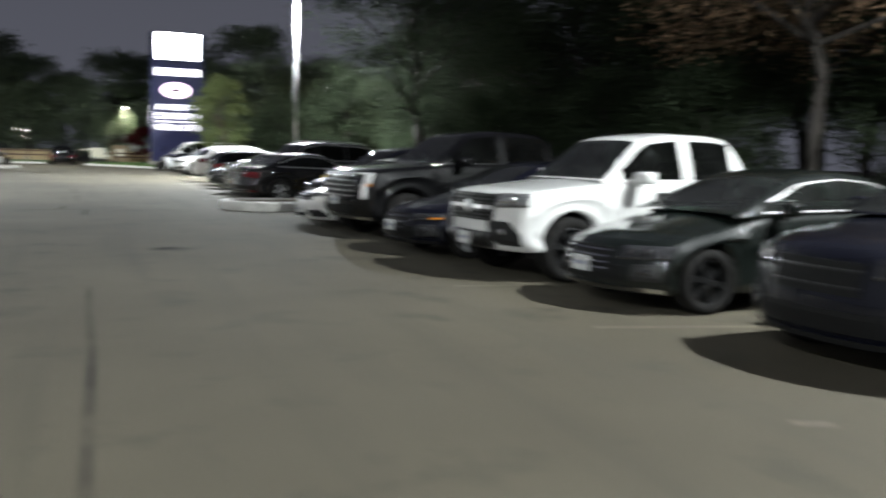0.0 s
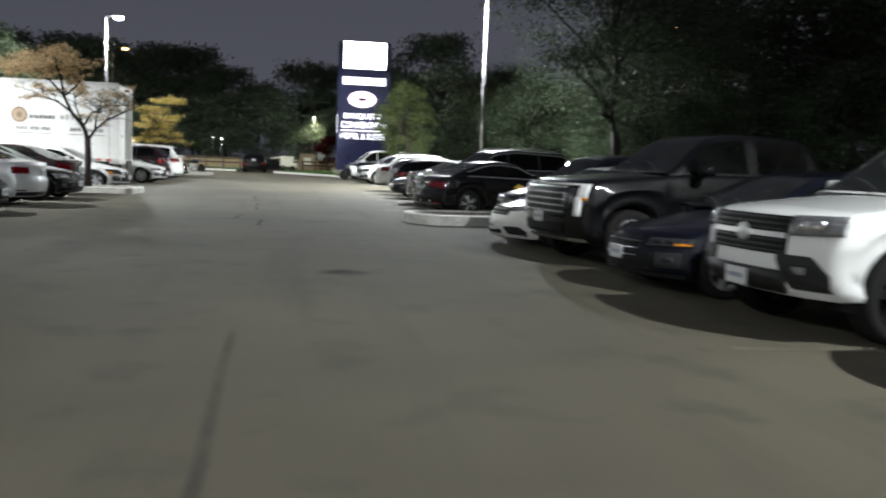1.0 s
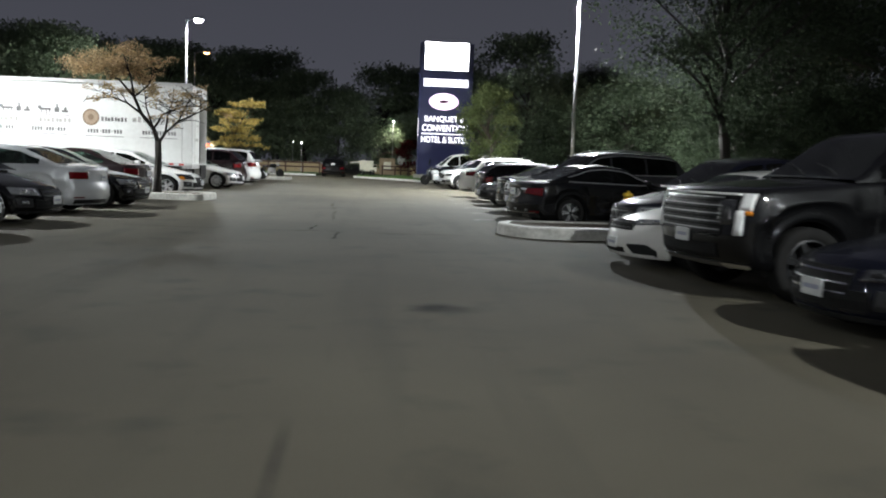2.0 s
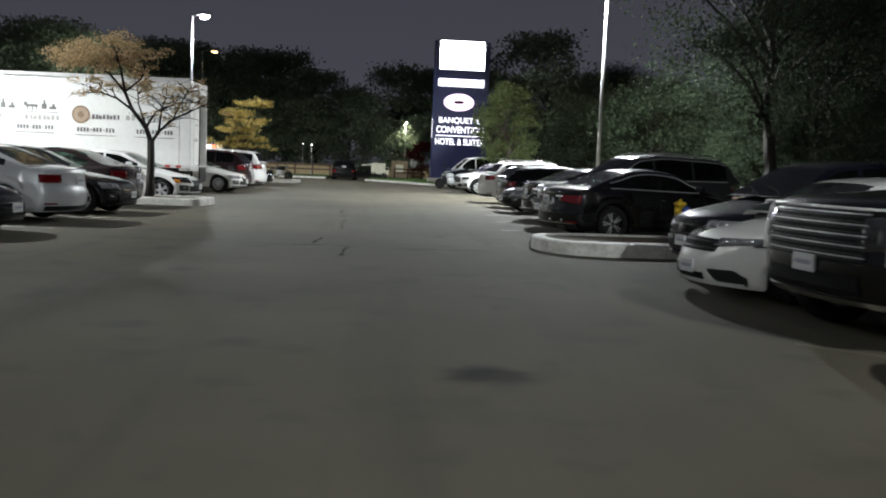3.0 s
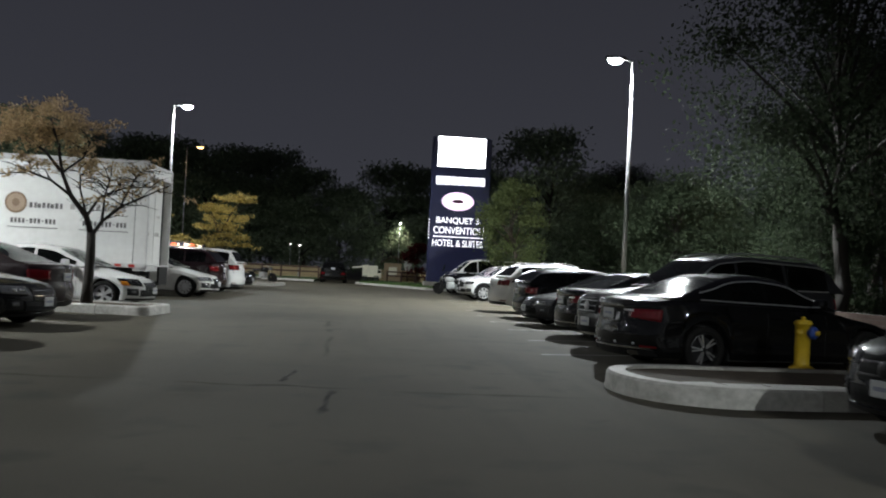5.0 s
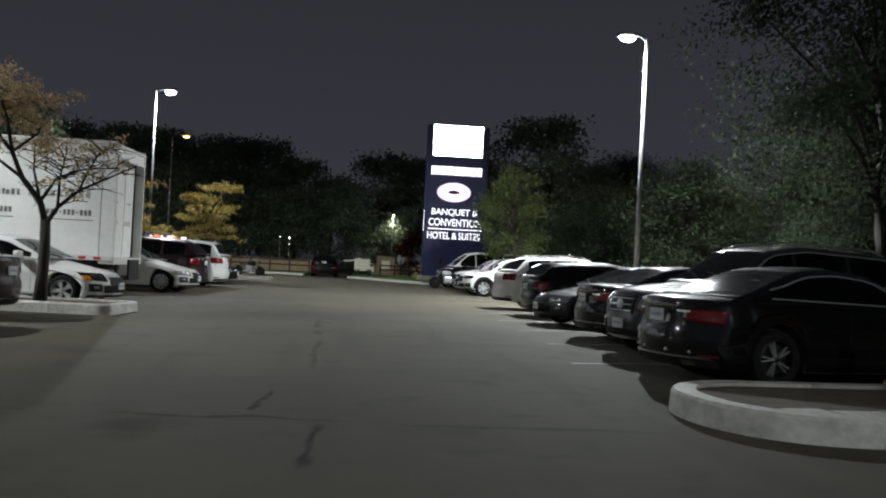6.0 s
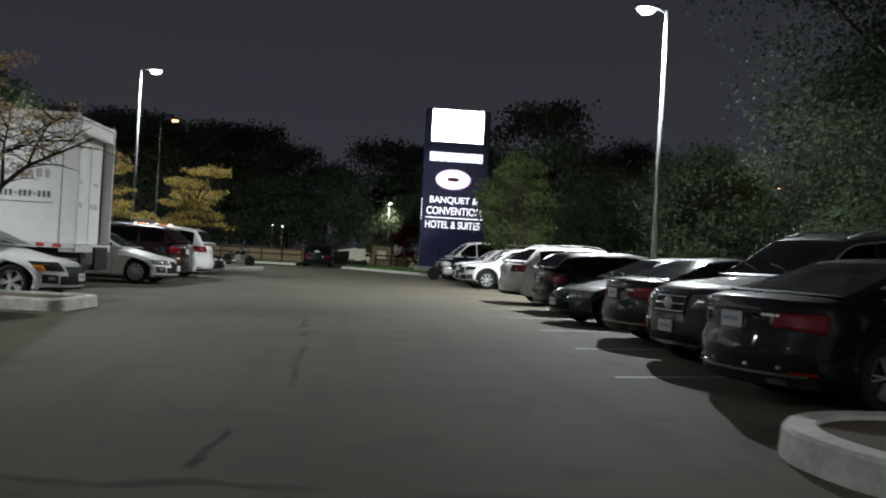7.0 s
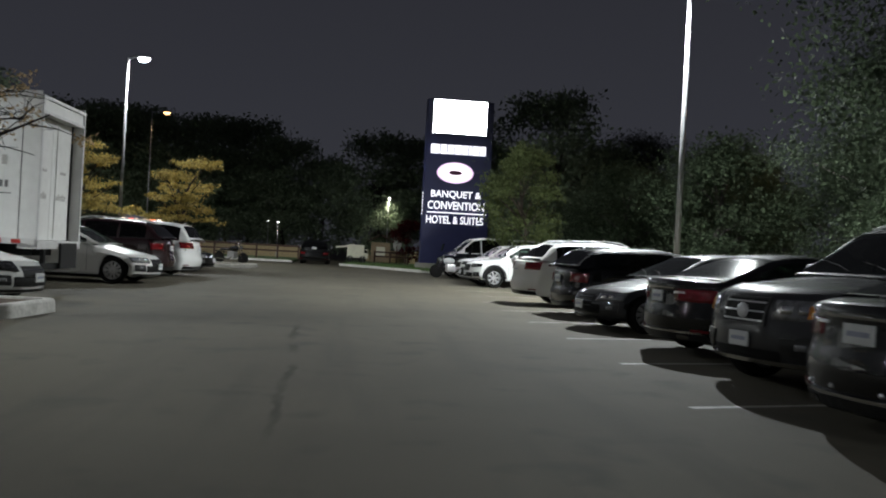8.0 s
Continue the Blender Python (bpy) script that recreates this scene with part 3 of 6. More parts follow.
def make_car(name, label, category, shape, colour, spot, heading, out, group="", **look_of):
    """spot: the middle of the end that faces the lane; heading: degrees of the way into the stall; out: which end faces the lane."""
    s = dict(SHAPES[shape])
    s.update(look_of.get("size", {}))
    s["kind"] = shape
    form = Form(s)
    u = Vector((math.cos(radians(heading)), math.sin(radians(heading)), 0))
    centre = Vector((spot[0], spot[1], 0)) + u * s["L"] / 2
    yaw = heading + 180 if out == "nose" else heading
    car = thing(name, label, category, group, "", pose(centre.x, centre.y, 0, 0, 0, yaw))
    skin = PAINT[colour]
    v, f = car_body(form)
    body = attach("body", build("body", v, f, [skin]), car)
    cv, cf = car_cabin(form)
    attach("roof", build("roof", *trimmed(cv, cf["roof"]), [look_of.get("roof_paint", skin)]), car)
    tint = look_of.get("tint", GLASS)
    attach("windscreen", build("windscreen", *trimmed(cv, cf["windscreen"]), [GLASS]), car, "laminated glass windscreen")
    attach("rear_window", build("rear_window", *trimmed(cv, cf["rear_window"]), [look_of.get("back_glass", tint)]), car)
    for key in sorted(cf["side_window"]):
        attach("side_window", build("side_window", *trimmed(cv, cf["side_window"][key]), [tint]), car)
    half, L = s["W"] / 2, s["L"]
    ws = s["screen"]
    zw = smooth_line(s["roof"], np.array([ws[0] - 0.02, ws[0] + 0.10, ws[0] + 0.17]), 0.13) + 0.03
    for y0 in (-0.05, 0.55):
        pts = [(L / 2 - ws[0] + 0.02, y0 * half, max(zw[0], float(form.top(ws[0])) + 0.02)), (L / 2 - ws[0] - 0.10, (y0 - 0.30) * half, zw[1] + 0.012), (L / 2 - ws[0] - 0.17, (y0 - 0.62) * half, zw[2] + 0.012)]
        part("wiper", tube(pts, [0.007, 0.006, 0.005], 5), UNDER, car)
    belt = s["belt"]
    x_of = lambda d: L / 2 - d
    # cabin floor, dashboard and seats
    bm = box(x_of(s["roof"][-1][0]) + 0.15, x_of(s["roof"][0][0]) - 0.1, -half * 0.84, half * 0.84, belt - 0.30, belt - 0.10, 0.02)
    add_box(bm, x_of(s["roof"][0][0] + 0.55), x_of(s["roof"][0][0] + 0.12), -half * 0.82, half * 0.82, belt - 0.15, belt + 0.0, 0.03)
    part("cabin_lining", bm, CABIN, car, "dark cabin lining and dashboard")
    for row in range(2):
        for side in (-1, 1):
            sx = x_of(s["posts"][0] + 0.05 + 0.95 * row)
            if row and "pickup" in shape:
                sx = x_of(s["side"][1] + 0.02)
            y = side * half * 0.42
            bm = box(sx - 0.07, sx + 0.07, y - 0.24, y + 0.24, belt - 0.2, belt + 0.12, 0.05)
            add_box(bm, sx - 0.06, sx + 0.04, y - 0.13, y + 0.13, belt + 0.14, belt + 0.30, 0.04)
            part("seat", bm, CABIN, car, "", True)
    if "pickup" in shape:
        # the load bed: a flush dark slab stands in for the shaded hollow, between raised bed rails and a tailgate
        d0, d1 = s["roof"][-1][0] + 0.10, L - 0.14
        zb = float(form.top((d0 + d1) / 2)) + 0.022
        part("dark_bed_slab", box(x_of(d1), x_of(d0), -half * 0.80, half * 0.80, zb - 0.05, zb + 0.004, 0.004), BLACK_TRIM, car, "black slab standing in for the open load bed")
        for side in (1, -1):
            part("bed_rail", box(x_of(d1), x_of(d0), min(side * half * 0.80, side * half * 0.90), max(side * half * 0.80, side * half * 0.90), zb - 0.06, zb + 0.035, 0.012), skin, car)
        part("tailgate", box(x_of(d1) - 0.07, x_of(d1), -half * 0.88, half * 0.88, zb - 0.10, zb + 0.035, 0.012), skin, car)
    # floor pan and wheel housings
    bm = box(-L / 2 + 0.6, L / 2 - 0.7, -half * 0.72, half * 0.72, s["sill"] - 0.02, s["sill"] + 0.12)
    add_box(bm, L / 2 - 0.75, L / 2 - 0.3, -half * 0.4, half * 0.4, s["sill"] + 0.0, s["sill"] + 0.10)
    add_box(bm, -L / 2 + 0.25, -L / 2 + 0.65, -half * 0.5, half * 0.5, s["sill"] + 0.0, s["sill"] + 0.10)
    add_box(bm, form.hub_r + s["r"] * 1.2, form.hub_f - s["r"] * 1.2, -half * 0.93, half * 0.93, s["sill"] - 0.015, s["sill"] + 0.10)
    for hub in (form.hub_f, form.hub_r):
        for side in (-1, 1):
            rad = s["r"] * 1.17
            arc = [(hub + rad * math.cos(a), s["r"] + rad * math.sin(a)) for a in np.linspace(-0.25, math.pi + 0.25, 14)]
            inner = [bm.verts.new((x, side * half * 0.60, z)) for x, z in arc]
            outer = [bm.verts.new((min(x, form.nose(0.93, 0.5) - 0.03), side * half * 0.94, z)) for x, z in arc]
            for k in range(len(arc) - 1):
                bm.faces.new((inner[k], inner[k + 1], outer[k + 1], outer[k]))
            bm.faces.new(inner)
    part("underbody", bm, UNDER, car, "black underbody and wheel housings")
    # wheels
    for hub in (form.hub_f, form.hub_r):
        for side in (-1, 1):
            at = pose(hub, side * (half - 0.135), s["r"], 0, 0, 0 if side > 0 else 180)
            add_wheel(car, at, s["r"], 0.235 if s["r"] < 0.38 else 0.27, look_of.get("wheels", "five"))
    # lamps, grille, bumper, plates
    nt, tt = form.nose_top, form.tail_top
    hl = look_of.get("lamp", (0.50, 0.96, 0.10, 0.22))
    for side in (1, -1):
        bm = skin_patch(form, "nose", side * hl[0], side * hl[1], level(nt - hl[3] - 0.03, look_of.get("sweep", 0.05)), level(nt - hl[2], look_of.get("sweep", 0.05) * 0.5), 0.012)
        lamp = part("headlight", bm, look_of.get("lens", LENS), car, "clear headlight", True)
        bm = skin_patch(form, "nose", side * (hl[0] + look_of.get("amber_from", 0.72) * (hl[1] - hl[0])), side * hl[1] * 1.0, level(nt - hl[3] - 0.02, 0.05), level(nt - hl[2] - 0.05, 0.02), 0.018, 5)
        part("turn_signal", bm, AMBER_LENS if look_of.get("amber", False) else look_of.get("lens", LENS), lamp, "amber turn signal" if look_of.get("amber", False) else "", True)
        for f0, f1 in ((0.16, 0.36), (0.46, 0.64)):
            a, c = hl[0] + f0 * (hl[1] - hl[0]), hl[0] + f1 * (hl[1] - hl[0])
            mid = nt - (hl[2] + hl[3]) / 2 - 0.012 + look_of.get("sweep", 0.05) * 0.75 * (a + c) / 2
            tall = (hl[3] - hl[2]) * 0.24
            bm = skin_patch(form, "nose", side * a, side * c, level(mid - tall), level(mid + tall), 0.0155, 4, 2)
            part("reflector_bowl", bm, DARK_ALLOY if look_of.get("lens") == DARK_LENS else REFLECTOR, lamp, "", True)
    if look_of.get("bracket"):
        for side in (1, -1):
            bm = skin_patch(form, "nose", side * 0.85, side * 0.975, level(nt - 0.24), level(nt - 0.05), 0.030, 5)
            bracket = part("lamp_bracket", bm, PALE_LENS, car, "pale bracket-shaped running lamp", True)
            bm = skin_patch(form, "nose", side * 0.82, side * 0.905, level(nt - 0.50), level(nt - 0.235), 0.031, 4)
            part("lower_bar", bm, PALE_LENS, bracket, "", True)
            bm = skin_patch(form, "nose", side * 0.02, side * 0.85, level(nt - 0.075), level(nt - 0.052), 0.029, 10, 2)
            part("upper_bar", bm, PALE_LENS, bracket, "", True)
            bm = skin_patch(form, "nose", side * 0.91, side * 0.975, level(nt - 0.28), level(nt - 0.235), 0.032, 4, 2)
            part("side_signal", bm, AMBER_LENS, bracket, "small amber side signal", True)
    gw, g0, g1 = look_of.get("grille", (0.42, 0.12, 0.36))
    grille = part("grille", skin_patch(form, "nose", -gw, gw, level(nt - g1), level(nt - g0), 0.006, 11), GRILLE, car, "dark grille with bars")
    bar_h = look_of.get("bar_height", 0.008)
    for k in range(look_of.get("bars", 3)):
        z = nt - g0 - (g1 - g0) * (k + 0.5) / look_of.get("bars", 3)
        bm = skin_patch(form, "nose", -gw * 0.97, gw * 0.97, level(z - bar_h), level(z + bar_h), 0.02, 9, 2)
        part("grille_bar", bm, look_of.get("bar_metal", CHROME), grille)
    for k in range(look_of.get("slats", 0)):
        z = nt - g0 - (g1 - g0) * (k + 0.5) / look_of["slats"]
        bm = skin_patch(form, "nose", -gw * 0.95, gw * 0.95, level(z - 0.007), level(z + 0.007), 0.014, 9, 2)
        part("grille_slat", bm, BLACK_TRIM, grille)
    if look_of.get("grille_frame"):
        for za, zb in ((g1 + 0.005, g1 - 0.02), (g0 + 0.015, g0 - 0.008)):
            part("grille_frame", skin_patch(form, "nose", -gw, gw, level(nt - za), level(nt - zb), 0.024, 11, 2), look_of["grille_frame"], grille)
        for side in (1, -1):
            part("grille_frame", skin_patch(form, "nose", side * (gw - 0.03), side * gw, level(nt - g1), level(nt - g0), 0.024, 3, 5), look_of["grille_frame"], grille)
    low = s["sill"]
    intake = look_of.get("intake", (0.60, 0.10, 0.26))
    part("lower_intake", skin_patch(form, "nose", -intake[0], intake[0], level(low + intake[1]), level(low + intake[2]), 0.006, 11), GRILLE, car, "black lower intake")
    if look_of.get("fogs", True):
        for side in (1, -1):
            fy0, fy1, fz0, fz1, fs = look_of.get("fog", (0.66, 0.92, 0.12, 0.27, 0.03))
            if look_of.get("pocket", False):
                # a six-cornered pocket, pointed towards the middle
                span, tall = fy1 - fy0, fz1 - fz0
                lower = lambda y: low + fz0 + tall * 0.8 * max(0, 1 - (y - fy0) / span / 0.3)
                upper = lambda y: low + fz1 + fs * (y - fy0) - tall * 0.5 * max(0, ((y - fy0) / span - 0.72) / 0.28)
                bm = skin_patch(form, "nose", side * fy0, side * fy1, lower, upper, 0.010, 14)
            else:
                bm = skin_patch(form, "nose", side * fy0, side * fy1, level(low + fz0 - fs * fy0, fs), level(low + fz1 - fs * fy0, fs * 1.6), 0.010, 6)
            recess = part("fog_lamp_recess", bm, BLACK_TRIM, car, "black fog lamp recess")
            if not look_of.get("fog_glass", True):
                continue
            fz = low + (fz0 + fz1) / 2 + 0.02
            fy = (fy0 + fy1) / 2
            bm = skin_patch(form, "nose", side * (fy - 0.05), side * (fy + 0.05), level(fz - 0.03), level(fz + 0.03), 0.018, 4, 2)
            part("fog_lamp", bm, look_of.get("fog_lens", LENS), recess, "small clear fog lamp", True)
    part("front_lip", skin_patch(form, "nose", -0.93, 0.93, level(low + 0.01), level(low + 0.055), 0.016, 13, 2), look_of.get("lip", BLACK_TRIM), car)
    if look_of.get("guard"):
        part("front_bumper", skin_patch(form, "nose", -look_of.get("guard_width", 0.97), look_of.get("guard_width", 0.97), level(low + 0.02), level(low + 0.22), 0.05, 13, 3), look_of["guard"], car, "moulded front bumper", True)
    tl = look_of.get("tail_lamp", (0.56, 0.97, 0.12, 0.28))
    for side in (1, -1):
        bm = skin_patch(form, "tail", side * tl[0], side * tl[1], level(tt - tl[3] - 0.02 + look_of.get("wedge", 0.0), -look_of.get("wedge", 0.0)), level(tt - tl[2], 0.02), 0.012)
        part("tail_light", bm, RED_LENS, car, "red tail light", True)
        bm = skin_patch(form, "tail", side * 0.72, side * 0.93, level(low + 0.14), level(low + 0.17), 0.012, 4, 2)
        part("reflector", bm, RED_LENS, car)
    part("rear_bumper_trim", skin_patch(form, "tail", -0.9, 0.9, level(low + 0.02), level(low + 0.11), 0.012, 13, 2), BLACK_TRIM, car)
    if look_of.get("chrome_tail", False):
        part("tail_chrome_strip", skin_patch(form, "tail", -0.86, 0.86, level(low + 0.115), level(low + 0.14), 0.018, 13, 2), CHROME, car, "chrome strip along the rear bumper")
        for side in (1, -1):
            bm = skin_patch(form, "tail", side * 0.50, side * 0.68, level(low + 0.03), level(low + 0.085), 0.03, 5, 2)
            part("exhaust_trim", bm, CHROME, car, "chrome exhaust outlet")
            # small chrome blocks added to the boot lid for their glints
            for k in range(4):
                bm = skin_patch(form, "tail", side * (0.40 + 0.05 * k), side * (0.43 + 0.05 * k), level(tt - 0.185), level(tt - 0.16), 0.016, 2, 2)
                part("glint_block", bm, SATIN_CHROME, car, "plain chrome block added for glints")
        part("boot_chrome_strip", skin_patch(form, "tail", -0.40, 0.40, level(tt - 0.13), level(tt - 0.11), 0.018, 9, 2), CHROME, car, "chrome strip on the boot lid")
    # small bright studs added to the tail as stand-ins for lamp glints
    if look_of.get("glint_studs", False):
        for y in (-0.62, -0.26, 0.26, 0.62):
            z = low + 0.19
            x = form.tail(y, z)
            part("glint_stud", lathe([(0.001, -0.012), (0.014, -0.010), (0.018, 0.0), (0.018, 0.02)], 10, "y"), SATIN_CHROME, car, "small bright stud standing in for a glint", True, pose(x, y * half, z, 0, 0, -90))
    for end, z in (("nose", look_of.get("plate_z", low + 0.24)), ("tail", tt - look_of.get("rear_plate", 0.24))):
        if end == "nose" and not look_of.get("front_plate", True):
            continue
        x = (form.nose(0, z) + (0.065 if look_of.get("guard") else 0.02)) if end == "nose" else (form.tail(0, z) - 0.02)
        plate = part("number_plate", box(x - 0.008, x + 0.008, -0.15, 0.15, z - 0.075, z + 0.075, 0.004), PLATE, car, "white number plate with blue bars")
        fx = x + (0.010 if end == "nose" else -0.010)
        bm = box(fx - 0.002, fx + 0.002, -0.11, 0.11, z - 0.018, z + 0.022)
        part("plate_bar", bm, PLATE_INK, plate)
    # mirrors and handles
    mx = x_of(s["side"][0] + 0.18)
    big = 1.25 if "pickup" in shape else 1.0
    for side in (1, -1):
        y = side * (half * 0.93)
        bm = box(mx - 0.07 * big, mx + 0.07 * big, min(y + side * 0.06, y + side * 0.27 * big), max(y + side * 0.06, y + side * 0.27 * big), belt + 0.02, belt + 0.02 + 0.15, 0.045)
        add_box(bm, mx - 0.03, mx + 0.03, min(y - side * 0.06, y + side * 0.12), max(y - side * 0.06, y + side * 0.12), belt - 0.02, belt + 0.05, 0.01)
        mirror = part("wing_mirror", bm, look_of.get("mirror", skin), car, "", True)
        gx = mx - 0.07 * big - 0.003
        part("mirror_glass", box(gx - 0.003, gx + 0.003, min(y + side * 0.08, y + side * 0.25 * big), max(y + side * 0.08, y + side * 0.25 * big), belt + 0.04, belt + 0.14 * big, 0.0), CHROME, mirror, "mirror glass")
        for p in list(s["posts"])[:1] + [s["posts"][0] + 0.98]:
            hx = x_of(p - 0.16)
            y0 = half * 0.985
            bm = box(hx - 0.10, hx + 0.10, min(side * (y0 - 0.02), side * (y0 + 0.03)), max(side * (y0 - 0.02), side * (y0 + 0.03)), belt - 0.16, belt - 0.125, 0.012)
            part("door_handle", bm, skin, car)
        # shut lines of the doors
        for p in [s["side"][0] - 0.05] + list(s["posts"])[:1] + [s["posts"][0] + 1.05]:
            if p > s["side"][1] + 0.35:
                continue
            hx = x_of(p)
            if min(abs(hx - form.hub_f), abs(hx - form.hub_r)) < s["r"] * 1.16:
                continue
            zs = np.linspace(s["sill"] + 0.10, belt - 0.075, 8)
            bm = bmesh.new()
            line = []
            for z in zs:
                zb, zt = s["sill"], float(form.top(p)) - 0.075
                y = half * np.interp((z - zb) / (zt - zb), LEVELS, SWELL) + 0.0015
                line.append((bm.verts.new((hx - 0.005, side * y, z)), bm.verts.new((hx + 0.005, side * y, z))))
            for q0, q1 in zip(line, line[1:]):
                bm.faces.new((q0[0], q0[1], q1[1], q1[0]))
            part("shut_line", bm, UNDER, car)
        if look_of.get("window_trim", False):
            pts = [(x_of(d), side * (half * 0.925 - 0.004), float(form.top(d)) + 0.022) for d in np.linspace(s["side"][0], s["side"][1], 14)]
            part("window_trim", tube(pts, [0.012] * 14, 6), SATIN_CHROME, car, "chrome window trim")
            ds = np.linspace(s["side"][0] + 0.1, s["side"][1], 20)
            zz = smooth_line(s["roof"], ds, 0.13)
            pts = []
            for d, z in zip(ds, zz):
                b = float(form.top(d)) - 0.01
                hi = z - 0.085 * min(1, (z - b) / 0.28)
                pts.append((x_of(d), side * (half * 0.925 - (hi - b) * 0.30 - 0.016), hi))
            part("window_trim", tube(pts, [0.012] * 20, 6), SATIN_CHROME, car, "chrome window trim")
        if look_of.get("rails", False):
            ds = np.linspace(s["screen"][1] + 0.15, s["back"][0] - 0.1, 10)
            zz = smooth_line(s["roof"], ds, 0.13)
            yr = half * 0.925 - (s["roof"][2][1] - belt) * 0.30 - 0.10
            pts = [(x_of(d), side * yr, z + (0.05 if 0 < i < 9 else 0.0)) for i, (d, z) in enumerate(zip(ds, zz))]
            part("roof_rail", tube(pts, [0.018] * 10, 6), look_of.get("rail_metal", SATIN_CHROME), car, "roof rail", True)
        if look_of.get("cladding", False):
            for hub in (form.hub_f, form.hub_r):
                bm = bmesh.new()
                a0 = [(hub + s["r"] * k * math.cos(a), s["r"] + s["r"] * k * math.sin(a)) for k in (1.12, 1.34) for a in np.linspace(-0.1, math.pi + 0.1, 14)]
                vs = [bm.verts.new((x, side * (half * 1.004 + 0.006), z)) for x, z in a0]
                back = [bm.verts.new((x, side * (half * 0.95), z)) for x, z in a0]
                for k in range(13):
                    bm.faces.new((vs[k], vs[k + 1], vs[k + 15], vs[k + 14]))
                    bm.faces.new((vs[k + 14], vs[k + 15], back[k + 15], back[k + 14]))
                    bm.faces.new((vs[k], back[k], back[k + 1], vs[k + 1]))
                part("arch_cladding", bm, BLACK_TRIM, car, "black plastic wheel-arch cladding")
    if look_of.get("badge", False):
        z = nt - (g0 + g1) / 2
        x = form.nose(0, z) + 0.03
        part("badge", lathe([(0.001, -0.012), (0.055, -0.010), (0.075, -0.004), (0.082, 0.012)], 18, "y"), look_of["badge"], car, "plain badge on the grille", True, pose(x, 0, z, 0, 0, 90))
    if look_of.get("aerial", False):
        x = x_of(s["back"][0] - 0.12)
        z = float(smooth_line(s["roof"], np.array([s["back"][0] - 0.12]), 0.13)[0])
        part("aerial_fin", tube([(x + 0.08, 0, z), (x, 0, z + 0.05), (x - 0.04, 0, z + 0.07)], [0.022, 0.018, 0.008], 6), skin, car)
    return car


# ---- ground ----
ground = tagged(new("ground", build("ground", [(-300, -200, 0), (300, -200, 0), (300, 500, 0), (-300, 500, 0)], [(0, 1, 2, 3)], [ASPHALT])), "grey worn asphalt of the car park", "ground", kind="structure")


def flat_strip(name, pts, width, material, z=0.004, wander=0.0, seed=1):
    """A thin painted or filled strip that follows points on the ground."""
    rnd = random.Random(seed)
    dense = []
    for a, b in zip(pts, pts[1:]):
        n = max(2, int((Vector(b) - Vector(a)).length / 0.22)) if wander else 2
        for i in range(n):
            t = i / n
            dense.append((a[0] + (b[0] - a[0]) * t, a[1] + (b[1] - a[1]) * t))
    dense.append(pts[-1])
    verts, faces = [], []
    for i, p in enumerate(dense):
        q0, q1 = dense[max(i - 1, 0)], dense[min(i + 1, len(dense) - 1)]
        d = Vector((q1[0] - q0[0], q1[1] - q0[1]))
        d = d.normalized() if d.length else Vector((1, 0))
        n = Vector((-d.y, d.x))
        o = rnd.uniform(-wander, wander)
        w = width / 2 * (rnd.uniform(0.45, 1.3) if wander else 1)
        verts += [(p[0] + n.x * (o + w), p[1] + n.y * (o + w), z), (p[0] + n.x * (o - w), p[1] + n.y * (o - w), z)]
    for i in range(len(dense) - 1):
        faces.append((2 * i, 2 * i + 1, 2 * i + 3, 2 * i + 2))
    me = build(name, verts, faces, [material], smooth=False)
    uv = me.uv_layers.new(name="UVMap")
    last = len(dense) - 1
    for p in me.polygons:
        for li in p.loop_indices:
            v = me.loops[li].vertex_index
            uv.data[li].uv = ((v // 2) / last, v % 2)
    return me


def blob(name, x, y, rx, ry, material, seed, z=0.004):
    rnd = random.Random(seed)
    n = 26
    k = [rnd.uniform(0.78, 1.15) for _ in range(n)]
    verts = [(x, y, z)] + [(x + rx * k[i] * math.cos(2 * math.pi * i / n), y + ry * k[i] * math.sin(2 * math.pi * i / n), z) for i in range(n)]
    faces = [(0, 1 + i, 1 + (i + 1) % n) for i in range(n)]
    me = build(name, verts, faces, [material], smooth=False)
    uv = me.uv_layers.new(name="UVMap")
    for p in me.polygons:
        for li in p.loop_indices:
            uv.data[li].uv = (0.5, 0.5 if me.loops[li].vertex_index == 0 else 0.0)
    return me


# stall lines, tyre marks, cracks and patches
for k in range(16):
    y = 29.65 + 3.02 * (k - 7)
    if y < 28.5:
        continue
    slope = math.tan(radians(9 + 9 * min(1, max(0, (y - 10) / 25))))
    x0 = min(4.45, 4.1 + 0.1 * (y - 29.65))
    tagged(new("stall_line", flat_strip("stall_line", [(x0, y), (9.6, y + slope * (9.6 - x0))], 0.09, LINE)), "worn white painted parking stall line", "road marking", "stall lines", "structure")
for k in range(14):
    y = 20.2 + 2.95 * k
    if 34 < y < 44:
        continue
    tagged(new("stall_line", flat_strip("stall_line", [(-4.3, y), (-9.2, y + 0.47)], 0.09, LINE)), "worn white painted parking stall line", "road marking", "stall lines", "structure")
for pts in ([(4.91, 5.93), (5.14, 5.84)], [(5.29, 8.81), (6.9, 8.48)], [(5.0, 11.42), (6.6, 11.25)], [(4.92, 17.2), (5.6, 16.65)]):
    tagged(new("yellow_marking", flat_strip("yellow_marking", pts, 0.11, YELLOW_LINE)), "faded yellow paint mark on the asphalt", "road marking", "yellow marks", "structure")
tagged(new("asphalt_patch", blob("asphalt_patch", 2.17, 15.8, 0.50, 0.36, PATCH, 4)), "dark oval asphalt repair in the lane", "patch", kind="structure")
